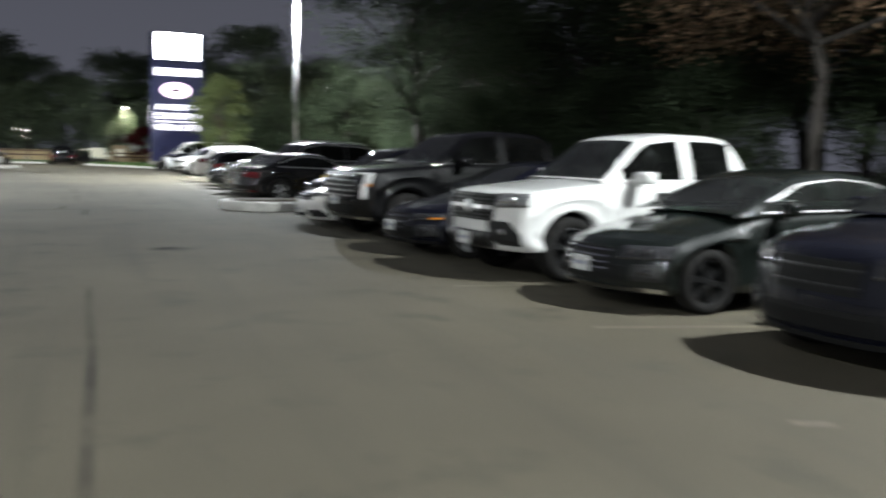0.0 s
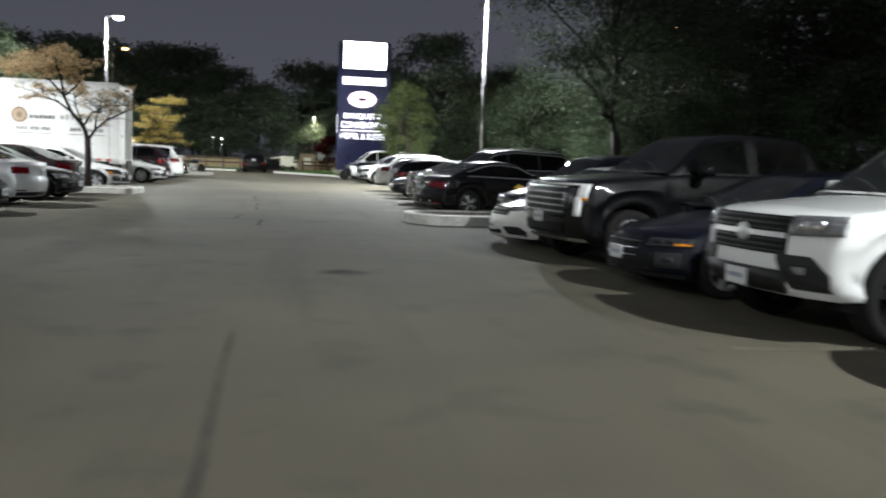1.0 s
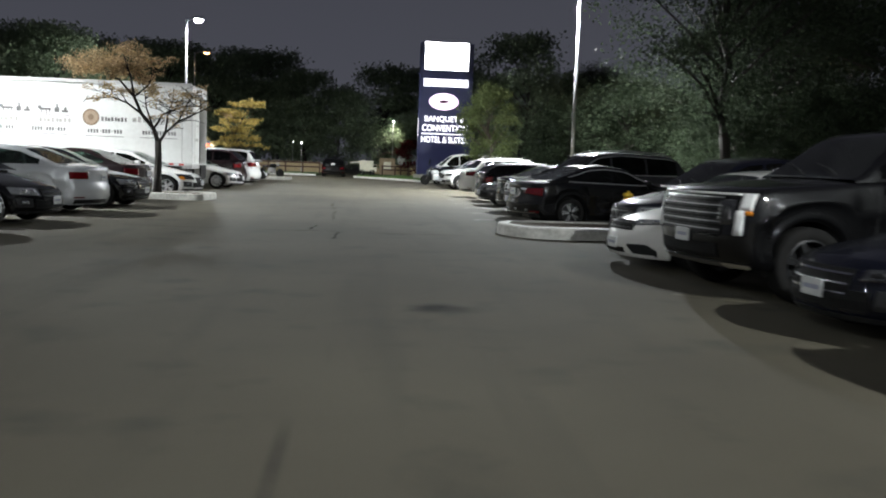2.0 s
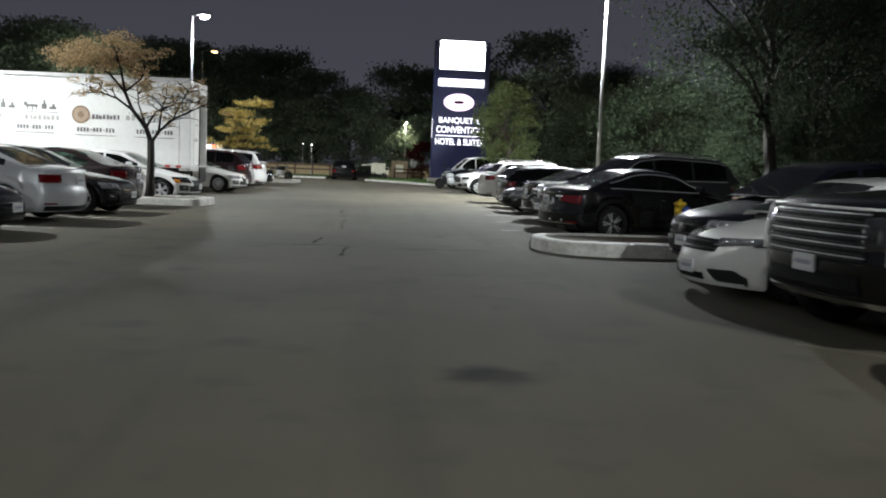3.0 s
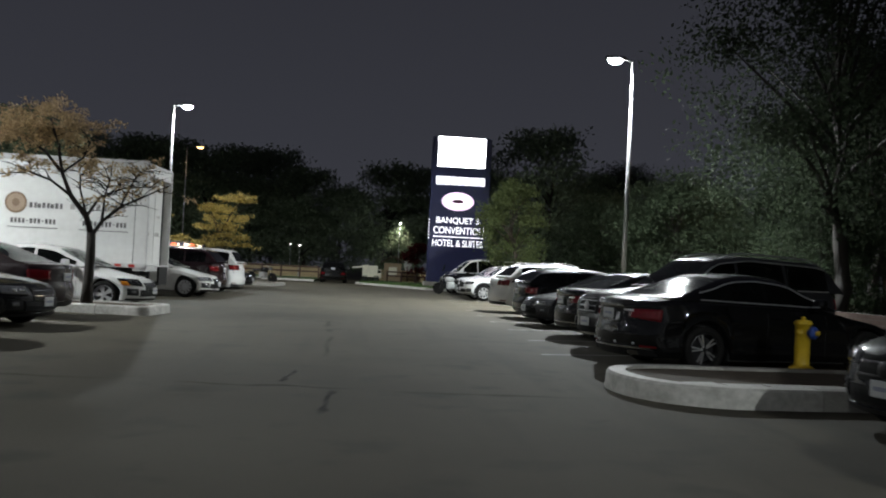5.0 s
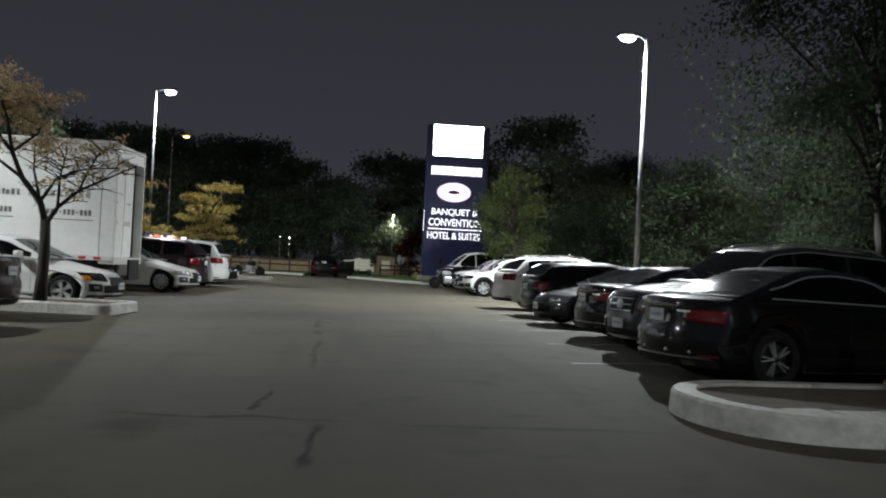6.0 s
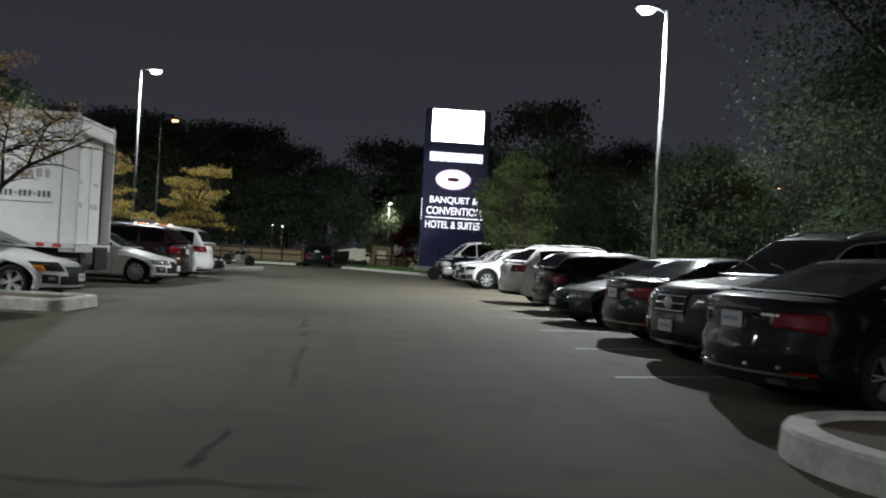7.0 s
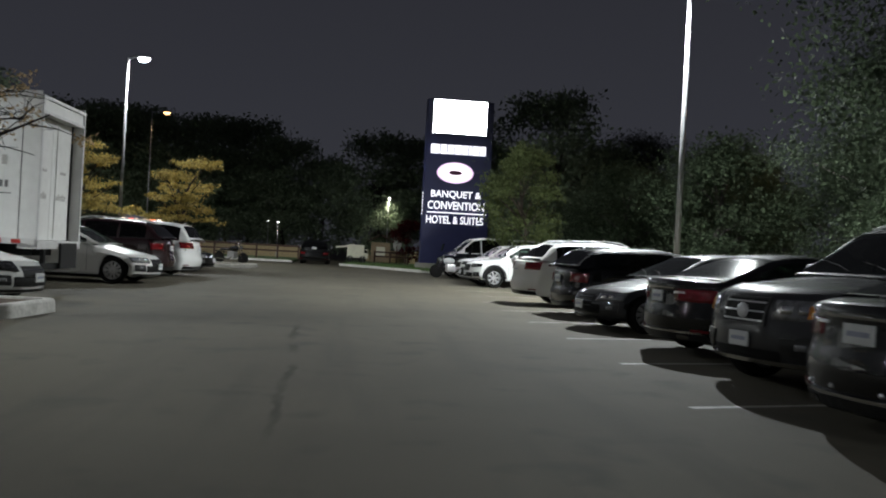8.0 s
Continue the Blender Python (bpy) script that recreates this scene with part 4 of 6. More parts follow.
tagged(new("tyre_mark", flat_strip("tyre_mark", [(1.08, 4.5), (1.10, 8.8), (1.06, 10.6), (1.05, 12.2)], 0.12, SKID, 0.004, 0.0, 3)), "long faint dark tyre mark along the lane", "tyre mark", kind="structure")
for n, (pts, w, m) in enumerate((
        ([(-3.2, 24.75), (-1.3, 24.69), (-0.6, 24.67), (-0.1, 24.61), (0.35, 24.72), (1.08, 24.6), (1.5, 24.54), (3.8, 24.6)], 0.20, JOINT),
        ([(0.29, 24.95), (0.31, 25.2), (0.34, 25.6), (0.37, 26.2)], 0.11, CRACK),
        ([(0.83, 22.9), (0.86, 23.7), (0.88, 24.1), (0.91, 24.55)], 0.12, CRACK),
        ([(0.65, 27.6), (0.62, 28.5), (0.57, 29.6), (0.57, 31.6)], 0.15, SEAM),
        ([(0.50, 32.2), (0.36, 34.0), (0.30, 36.6)], 0.16, SEAM))):
    tagged(new("crack", flat_strip("crack", pts, w, m, 0.004 + 0.001 * n, 0.02, 20 + n)), "dark irregular crack in the asphalt", "crack", "asphalt cracks", "structure")


def rounded_outline(x0, x1, y0, y1, r, n=8):
    pts = []
    for cx, cy, a0 in ((x1 - r, y1 - r, 0), (x0 + r, y1 - r, 90), (x0 + r, y0 + r, 180), (x1 - r, y0 + r, 270)):
        for i in range(n + 1):
            a = radians(a0 + 90 * i / n)
            pts.append((cx + r * math.cos(a), cy + r * math.sin(a)))
    return pts


def make_island(label, at, length, width, r, painted, height=0.16, rim=0.17, slabs=0):
    """A traffic island: a kerb of cast pieces round a bed of soil. Local x runs away from the lane."""
    isle = thing("traffic_island", label, "traffic island", "traffic islands", "structure", at)
    outer = rounded_outline(0, length, -width / 2, width / 2, r)
    inner = rounded_outline(rim, length - rim, -width / 2 + rim, width / 2 - rim, max(0.05, r - rim))
    n = len(outer)
    # bed
    bed = bmesh.new()
    bed.faces.new([bed.verts.new((x, y, height - 0.035)) for x, y in inner])
    part("soil_bed", bed, SOIL, isle, "bare brown soil")
    # broken pavers inside the kerb
    rs = random.Random(8)
    x = r * 0.55
    for k in range(slabs):
        w = rs.uniform(0.34, 0.52)
        m = Matrix.Translation((x + w / 2, -width / 2 + rim + 0.20 + 0.10 * max(0, 1 - k), height - 0.04)) @ Matrix.Rotation(rs.uniform(-0.05, 0.05), 4, "Z")
        part("paver", box(-w / 2, w / 2, -0.17, 0.15, -0.04, 0.03 + rs.uniform(-0.008, 0.008), 0.008, m), WHITE_KERB, isle, "cracked pale paver")
        x += w + 0.025
    # kerb pieces
    total, piece = 0.0, []
    runs = [[]]
    for i in range(n):
        a, b = outer[i], outer[(i + 1) % n]
        length_ab = math.dist(a, b)
        steps = max(1, round(length_ab / 0.9))
        for k in range(steps):
            runs[-1].append((i, k / steps, (k + 1) / steps))
            total += length_ab / steps
            if total > 0.85:
                runs.append([])
                total = 0.0
    for run in runs:
        if not run:
            continue
        bm = bmesh.new()
        ring = []

        def point(i, t):
            o = Vector(outer[i]).lerp(Vector(outer[(i + 1) % n]), t)
            q = Vector(inner[i]).lerp(Vector(inner[(i + 1) % n]), t)
            return o, q
        stops = [(run[0][0], run[0][1] + 0.004)] + [(i, t1) for i, t0, t1 in run]
        for j, (i, t) in enumerate(stops):
            o, q = point(i, t)
            d = (q - o).normalized()
            ring.append([bm.verts.new((o.x, o.y, 0)), bm.verts.new((o.x + d.x * 0.015, o.y + d.y * 0.015, height - 0.03)), bm.verts.new((o.x + d.x * 0.04, o.y + d.y * 0.04, height)), bm.verts.new((q.x, q.y, height)), bm.verts.new((q.x, q.y, 0.02))])
        for r0, r1 in zip(ring, ring[1:]):
            for k in range(4):
                bm.faces.new((r0[k], r1[k], r1[k + 1], r0[k + 1]))
        bm.faces.new(ring[0])
        bm.faces.new(ring[-1][::-1])
        mid = point(run[len(run) // 2][0], 0.5)[0]
        part("kerb_stone", bm, WHITE_KERB if painted(mid) else CONCRETE, isle)
    return isle


make_island("kerbed traffic island, white-painted kerb and bare soil, by a hydrant", pose(4.1, 25.3, 0, 0, 0, 6), 4.6, 2.4, 1.1, lambda p: p.x < 2.2, 0.22, 0.24, 5)
make_island("kerbed traffic island with pale kerb and bare soil round a tree", pose(-3.45, 35.62, 0, 0, 0, 174.5), 5.0, 1.75, 0.25, lambda p: p.x < 3.0, 0.20)
make_island("low white-painted kerb island at the end of the row", pose(-3.7, 65.0, 0, 0, 0, 174.5), 4.6, 3.2, 0.4, lambda p: True)

# far verge: kerb, grass
for n, (name, pts) in enumerate((("kerb_far_right", [(0.15, 79.0), (2.3, 75.6), (4.7, 71.6), (7.5, 70.2), (30, 70.0)]), ("kerb_far_left", [(-40, 84.5), (-14, 83.0), (-6.0, 81.8), (-3.0, 81.2)]))):
    bm = bmesh.new()
    for a, b in zip(pts, pts[1:]):
        d = Vector((b[0] - a[0], b[1] - a[1], 0))
        m = Matrix.Translation((a[0], a[1], 0)) @ Matrix.Rotation(math.atan2(d.y, d.x), 4, "Z")
        add_box(bm, -0.02, d.length + 0.02, 0.0, 0.22, 0.0, 0.15, 0.02, m)
    tagged(new(name, from_bm(name, bm, WHITE_KERB)), "pale concrete kerb along the grass verge", "kerb", kind="structure")
verge_r = [(0.35, 79.1), (2.45, 75.75), (4.8, 71.8), (7.5, 70.4), (30, 70.2), (30, 95), (0.35, 95)]
verge_l = [(-40, 84.7), (-14, 83.2), (-6, 82.0), (-3.0, 81.4), (-3.0, 95), (-40, 95)]
for name, pts in (("verge_right", verge_r), ("verge_left", verge_l)):
    bm = bmesh.new()
    f = bm.faces.new([bm.verts.new((x, y, 0.13)) for x, y in pts])
    ext = bmesh.ops.extrude_face_region(bm, geom=[f])
    bmesh.ops.translate(bm, vec=(0, 0, -0.12), verts=[v for v in ext["geom"] if isinstance(v, bmesh.types.BMVert)])
    tagged(new(name, from_bm(name, bm, TURF)), "dark green mown grass verge", "lawn", kind="structure")


def grass_blades(name, label, inside, count, seed, z=0.12, tall=0.11):
    rs = np.random.RandomState(seed)
    verts, faces = [], []
    x0, x1, y0, y1 = inside
    for _ in range(count):
        x, y = rs.uniform(x0, x1), rs.uniform(y0, y1)
        if y < 79.2 - 1.58 * (x - 0.3) and x < 4.8 or y < 70.5:
            continue
        a, h, w = rs.uniform(0, 6.283), tall * rs.uniform(0.5, 1.3), 0.02
        c, s = math.cos(a) * w, math.sin(a) * w
        dx, dy = rs.uniform(-0.05, 0.05, 2)
        i = len(verts)
        verts += [(x - c, y - s, z), (x + c, y + s, z), (x + dx, y + dy, z + h)]
        faces.append((i, i + 1, i + 2))
    return tagged(new(name, build(name, verts, faces, [GRASS], smooth=False)), label, "grass", kind="stuff")


grass_blades("grass", "short green grass blades on the verge", (0.5, 12, 70.5, 84), 9000, 5)


# ---- trees ----
def leaf_cloud(name, clumps, per, size, material, seed, squash=0.7):
    rs = np.random.RandomState(seed)
    verts, faces = [], []
    for (cx, cy, cz, cr) in clumps:
        p = np.clip(rs.normal(0, 0.48, (per, 3)), -0.85, 0.85) * np.array([cr, cr, cr * squash]) + np.array([cx, cy, cz])
        a = rs.normal(0, 1, (per, 3))
        a /= np.linalg.norm(a, axis=1)[:, None]
        b = np.cross(a, rs.normal(0, 1, (per, 3)))
        b /= np.linalg.norm(b, axis=1)[:, None] + 1e-9
        k = size * rs.uniform(0.6, 1.35, (per, 1))
        quad = np.stack([p - a * k, p - b * k * 0.5 + a * k * 0.1, p + a * k, p + b * k * 0.5 + a * k * 0.1], 1).reshape(-1, 3)
        i = len(verts)
        verts += quad.tolist()
        faces += [(i + 4 * j, i + 4 * j + 1, i + 4 * j + 2, i + 4 * j + 3) for j in range(per)]
    return build(name, verts, faces, [material], smooth=False)


def make_tree(label, at, height, spread, stem, leaf, seed, clumps=46, per=60, size=0.13, low=0.35, trunk_r=0.2, squash=0.6, bark=None, group="", tiers=0):
    """A tapering trunk, limbs that reach into the crown, and a crown of leaf clumps with gaps."""
    rnd = random.Random(seed)
    tree = thing("tree", label, "tree", group, "", at)
    bark = bark or BARK
    bm = bmesh.new()
    top = height * 0.72
    spine = [Vector((rnd.uniform(-0.12, 0.12) * z, rnd.uniform(-0.12, 0.12) * z, z)) * 1.0 for z in np.linspace(0, top, 7)]
    spine[0] = Vector((0, 0, -0.05))
    add_tube(bm, spine, [trunk_r * (1.25 if i == 0 else 1.0) * (1 - 0.8 * i / 6) for i in range(7)], 10)
    places = []
    shelves = [(rnd.uniform(0, 6.28), rnd.uniform(0.1, 0.45), rnd.uniform(0.5, 1.05), rnd.uniform(-0.3, 0.3)) for _ in range(tiers)]
    for k in range(clumps):
        f = rnd.random() ** 0.8
        z = height * (low + (1 - low) * f)
        wide = spread * math.sin(math.pi * min(0.98, 0.18 + 0.75 * f)) ** 0.7
        a = rnd.uniform(0, 2 * math.pi)
        r = wide * math.sqrt(rnd.uniform(0.1, 1.0))
        if tiers:
            # uneven shelves of leaf, each leaning its own way
            n = rnd.randrange(tiers)
            turn, off, wide, lift = shelves[n]
            f = n / (tiers - 1)
            size_here = spread * (1 - 0.55 * f)
            r = size_here * wide * math.sqrt(rnd.uniform(0.02, 1.0))
            cx, cy = off * size_here * math.cos(turn), off * size_here * math.sin(turn)
            z = height * (low + (0.94 - low) * (f + lift / tiers)) - 0.12 * r + rnd.uniform(-0.15, 0.15)
            thick = 1 - 0.6 * r / (size_here * wide)
            places.append((cx + r * math.cos(a), cy + r * math.sin(a), z, spread * rnd.uniform(0.16, 0.32) * thick))
            continue
        places.append((r * math.cos(a), r * math.sin(a), z, spread * rnd.uniform(0.20, 0.42)))
    for x, y, z, r in places[:: max(1, clumps // 16)]:
        h = min(top * 0.95, max(height * stem, z * 0.62))
        i = h / top * 6
        p0 = spine[int(i)].lerp(spine[min(6, int(i) + 1)], i - int(i))
        mid = p0.lerp(Vector((x, y, z)), 0.5) + Vector((rnd.uniform(-0.2, 0.2), rnd.uniform(-0.2, 0.2), 0.1))
        add_tube(bm, [p0, mid, (x, y, z)], [trunk_r * 0.34, trunk_r * 0.2, trunk_r * 0.06], 6)
    part("trunk", bm, bark, tree, "", True)
    attach("crown", leaf_cloud("crown", places, per, size, leaf, seed + 77, squash), tree)
    return tree


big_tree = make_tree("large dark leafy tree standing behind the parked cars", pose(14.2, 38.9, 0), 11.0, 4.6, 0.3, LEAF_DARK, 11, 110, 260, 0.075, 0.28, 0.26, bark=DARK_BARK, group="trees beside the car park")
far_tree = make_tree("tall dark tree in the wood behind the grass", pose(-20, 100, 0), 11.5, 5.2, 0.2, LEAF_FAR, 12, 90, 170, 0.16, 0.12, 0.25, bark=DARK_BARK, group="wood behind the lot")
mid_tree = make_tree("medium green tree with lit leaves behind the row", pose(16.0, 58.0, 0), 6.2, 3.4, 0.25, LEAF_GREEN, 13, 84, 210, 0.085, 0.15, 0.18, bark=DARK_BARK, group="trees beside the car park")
brown_tree = make_tree("tall tree with brown autumn leaves behind the row", pose(15.0, 16.5, 0), 9.5, 4.6, 0.42, LEAF_RUST, 14, 90, 230, 0.06, 0.44, 0.2, bark=DARK_BARK, group="trees beside the car park")
rnd = random.Random(3)
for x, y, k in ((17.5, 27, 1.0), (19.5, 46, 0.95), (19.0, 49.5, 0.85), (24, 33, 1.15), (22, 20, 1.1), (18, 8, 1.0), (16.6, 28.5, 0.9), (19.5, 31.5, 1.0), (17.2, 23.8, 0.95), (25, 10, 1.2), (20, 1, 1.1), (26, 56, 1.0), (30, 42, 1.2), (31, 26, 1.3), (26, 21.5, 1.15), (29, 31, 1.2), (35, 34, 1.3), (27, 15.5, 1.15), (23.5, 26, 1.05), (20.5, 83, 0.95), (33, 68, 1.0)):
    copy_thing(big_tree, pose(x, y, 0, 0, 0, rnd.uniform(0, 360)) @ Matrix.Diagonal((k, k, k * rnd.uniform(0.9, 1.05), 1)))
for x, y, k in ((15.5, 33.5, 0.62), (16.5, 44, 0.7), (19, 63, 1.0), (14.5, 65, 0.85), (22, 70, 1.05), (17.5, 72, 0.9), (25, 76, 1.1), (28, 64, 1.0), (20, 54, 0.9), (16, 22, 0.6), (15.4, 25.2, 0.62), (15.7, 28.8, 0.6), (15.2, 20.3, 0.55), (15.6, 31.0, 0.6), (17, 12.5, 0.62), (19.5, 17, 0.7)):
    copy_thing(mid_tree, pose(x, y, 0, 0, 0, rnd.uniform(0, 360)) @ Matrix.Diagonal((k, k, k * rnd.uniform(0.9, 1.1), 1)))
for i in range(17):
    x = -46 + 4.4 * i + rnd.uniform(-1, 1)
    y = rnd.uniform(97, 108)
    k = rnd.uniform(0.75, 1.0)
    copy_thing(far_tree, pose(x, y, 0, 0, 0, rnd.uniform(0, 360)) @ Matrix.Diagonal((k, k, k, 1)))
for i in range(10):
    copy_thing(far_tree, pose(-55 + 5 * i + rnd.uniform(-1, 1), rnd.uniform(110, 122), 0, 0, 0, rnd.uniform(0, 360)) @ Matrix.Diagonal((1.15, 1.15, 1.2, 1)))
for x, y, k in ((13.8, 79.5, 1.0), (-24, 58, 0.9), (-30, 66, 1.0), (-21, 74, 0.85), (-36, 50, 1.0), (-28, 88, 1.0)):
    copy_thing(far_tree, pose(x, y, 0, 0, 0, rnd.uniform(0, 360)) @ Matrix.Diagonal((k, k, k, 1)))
make_tree("young tree with pale green leaves by the pylon sign", pose(8.85, 63.5, 0), 6.3, 1.85, 0.25, LEAF_PALE, 15, 70, 150, 0.07, 0.28, 0.10, group="trees beside the car park")
yellow_tree = make_tree("small tree in bright yellow autumn leaf", pose(-6.5, 62.5, 0), 4.9, 2.7, 0.3, LEAF_YELLOW, 16, 150, 54, 0.055, 0.44, 0.10, 0.36, group="yellow trees", tiers=6)
copy_thing(yellow_tree, pose(-10.9, 61.0, 0, 0, 0, 130) @ Matrix.Diagonal((1.05, 1.05, 1.12, 1)))
make_tree("slim green tree beside the path lamp", pose(2.3, 99.5, 0.1), 6.4, 1.9, 0.25, LEAF_GREEN, 17, 34, 60, 0.14, 0.22, 0.1, group="trees beside the car park")
make_tree("red-leaved shrub beside the pylon sign", pose(5.0, 88.0, 0.1), 3.2, 1.6, 0.15, LEAF_RED, 18, 26, 60, 0.12, 0.15, 0.07, group="shrubs")


def island_tree():
    """The half-bare tree on the island: a leaning fork, long twigs, brown leaves mostly at the top."""
    rnd = random.Random(21)
    tree = thing("tree", "half-bare small tree with brown leaves on a kerbed island", "tree", "", "", pose(-5.06, 35.5, 0.16))
    bm = bmesh.new()
    add_tube(bm, [(0, 0, -0.02), (0.02, 0, 0.5), (0.03, 0.02, 1.1), (0.02, 0, 1.6)], [0.14, 0.11, 0.10, 0.095], 10)
    limbs = [([(0.02, 0, 1.55), (-0.12, 0.05, 1.95), (-0.50, 0.1, 2.4), (-0.72, 0.1, 2.9), (-0.80, 0.0, 3.5), (-1.0, 0.0, 4.1)], 0.075),
             ([(0.02, 0, 1.5), (0.25, -0.05, 1.85), (0.65, -0.1, 2.2), (1.15, -0.1, 2.45), (1.7, 0, 2.75)], 0.05),
             ([(-0.12, 0.05, 1.95), (0.1, 0.2, 2.4), (0.6, 0.3, 2.65), (1.3, 0.3, 2.72)], 0.038),
             ([(-0.50, 0.1, 2.4), (-0.85, -0.2, 2.7), (-1.3, -0.3, 2.85), (-1.9, -0.4, 2.75)], 0.036),
             ([(-0.72, 0.1, 2.9), (-1.2, 0.3, 3.4), (-1.8, 0.4, 3.7), (-2.5, 0.4, 3.8)], 0.04),
             ([(-0.72, 0.1, 2.9), (-0.35, 0.35, 3.3), (-0.2, 0.5, 3.9)], 0.032),
             ([(0.25, -0.05, 1.85), (0.45, -0.6, 2.4), (0.7, -1.1, 2.8)], 0.034),
             ([(-0.12, 0.05, 1.95), (-0.5, 0.7, 2.6), (-0.7, 1.2, 3.3)], 0.034),
             ([(0.65, -0.1, 2.2), (0.9, -0.3, 2.65), (1.1, -0.35, 3.0)], 0.022)]
    tips = []
    for pts, r in limbs:
        add_tube(bm, pts, [r * (1 - 0.78 * i / (len(pts) - 1)) for i in range(len(pts))], 7)
        for _ in range(14):
            i = rnd.uniform(0.9, len(pts) - 1.001)
            p = Vector(pts[int(i)]).lerp(Vector(pts[int(i) + 1]), i - int(i))
            d = Vector((rnd.uniform(-0.7, 0.7), rnd.uniform(-0.6, 0.6), rnd.uniform(-0.12, 0.40)))
            q = p + d * 0.5 + Vector((0, 0, 0.05))
            e = p + d
            add_tube(bm, [p, q, e], [0.012, 0.008, 0.003], 5)
            tips.append(e)
            for _ in range(2):
                f = q + Vector((rnd.uniform(-0.3, 0.3), rnd.uniform(-0.3, 0.3), rnd.uniform(-0.05, 0.25)))
                add_tube(bm, [q, f], [0.006, 0.002], 4)
                tips.append(f)
    part("trunk", bm, DARK_BARK, tree, "", True)
    # thin flat sprays of leaf on the twigs, denser in the top that leans away from the lane
    sprays = [(t.x, t.y, t.z, 0.22) for t in tips if rnd.random() < (0.55 if t.z > 3.0 and t.x < -0.2 else 0.12)]
    for _ in range(110):
        f = rnd.random()
        sprays.append((-2.45 + 2.05 * f + rnd.uniform(-0.15, 0.15), rnd.uniform(-0.9, 0.9), 3.45 + rnd.uniform(0, 0.45) + 0.75 * f ** 0.6 * rnd.random(), rnd.uniform(0.16, 0.38)))
    attach("crown", leaf_cloud("crown", sprays, 46, 0.036, LEAF_BROWN, 99, 0.45), tree)


island_tree()

# ---- street lamps ----
POLE = matter("galvanised_pole", (0.30, 0.30, 0.31), 0.45, 0.7, second=(0.2, 0.2, 0.2), scale=5)
HEAD = matter("lamp_housing", (0.16, 0.16, 0.17), 0.5, 0.3)
LED = glowing("lamp_lens", (0.93, 0.985, 0.98), 420.0)
PATH_LENS = glowing("path_lamp_lens", (1.0, 0.97, 0.90), 30.0)
DIM_LENS = glowing("small_lamp_lens", (1.0, 0.97, 0.90), 5.0)
SODIUM = glowing("sodium_lens", (1.0, 0.55, 0.22), 3.0)


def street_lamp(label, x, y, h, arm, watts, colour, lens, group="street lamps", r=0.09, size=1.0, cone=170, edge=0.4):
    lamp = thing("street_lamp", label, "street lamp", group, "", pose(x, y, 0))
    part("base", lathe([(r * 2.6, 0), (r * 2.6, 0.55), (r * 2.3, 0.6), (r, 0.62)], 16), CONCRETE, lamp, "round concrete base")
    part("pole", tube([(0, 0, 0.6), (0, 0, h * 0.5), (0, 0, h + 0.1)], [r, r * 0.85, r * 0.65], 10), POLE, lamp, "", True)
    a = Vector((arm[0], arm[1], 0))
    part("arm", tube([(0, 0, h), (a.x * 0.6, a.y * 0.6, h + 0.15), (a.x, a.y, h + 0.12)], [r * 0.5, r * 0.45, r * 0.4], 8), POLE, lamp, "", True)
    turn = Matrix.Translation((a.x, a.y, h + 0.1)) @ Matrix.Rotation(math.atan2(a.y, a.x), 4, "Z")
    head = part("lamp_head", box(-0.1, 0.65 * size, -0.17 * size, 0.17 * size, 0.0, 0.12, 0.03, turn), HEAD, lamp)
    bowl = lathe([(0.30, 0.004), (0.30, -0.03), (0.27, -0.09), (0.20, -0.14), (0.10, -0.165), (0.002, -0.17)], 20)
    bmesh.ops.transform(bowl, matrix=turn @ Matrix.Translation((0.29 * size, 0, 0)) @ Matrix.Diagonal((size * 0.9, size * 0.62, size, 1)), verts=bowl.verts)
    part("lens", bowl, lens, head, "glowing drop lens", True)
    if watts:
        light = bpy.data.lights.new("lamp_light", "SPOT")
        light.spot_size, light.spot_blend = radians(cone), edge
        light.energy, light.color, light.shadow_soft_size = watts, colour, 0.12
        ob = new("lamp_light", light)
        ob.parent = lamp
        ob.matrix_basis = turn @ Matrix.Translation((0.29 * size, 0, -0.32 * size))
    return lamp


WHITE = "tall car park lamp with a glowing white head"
# second and fourth stand unseen, placed from shadows; the fifth is unseen, added fill
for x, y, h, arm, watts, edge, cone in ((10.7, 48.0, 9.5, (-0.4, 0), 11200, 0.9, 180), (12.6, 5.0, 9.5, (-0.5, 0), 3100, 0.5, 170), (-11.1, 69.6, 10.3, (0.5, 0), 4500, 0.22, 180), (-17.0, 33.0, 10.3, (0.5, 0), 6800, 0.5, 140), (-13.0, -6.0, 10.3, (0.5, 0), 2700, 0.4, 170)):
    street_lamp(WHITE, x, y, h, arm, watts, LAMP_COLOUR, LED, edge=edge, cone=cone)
# unseen lamps assumed behind and beside the camera, added for glints the parked cars mirror
for x, y in ((-13.0, -44.0), (12.6, -34.0), (-31.0, 12.0), (-31.0, 50.0), (-31.0, -25.0), (-49.0, -6.0), (-49.0, 31.0), (-31.0, -62.0), (12.6, -70.0)):
    street_lamp(WHITE, x, y, 10.3, (0.5, 0), 0, LAMP_COLOUR, LED)
street_lamp("distant street lamp with a warm sodium head", -14.8, 91.6, 10.6, (0.8, 0), 40, (1.0, 0.68, 0.38), SODIUM, "far lamps", 0.06)
street_lamp("distant street lamp with a warm sodium head", 28.0, 62.5, 11.0, (-0.8, 0), 1200, (1.0, 0.68, 0.38), SODIUM, "far lamps")
street_lamp("distant street lamp with a warm sodium head", 59.7, 138.0, 13.0, (-0.8, 0), 40, (1.0, 0.68, 0.38), SODIUM, "far lamps", 0.06)
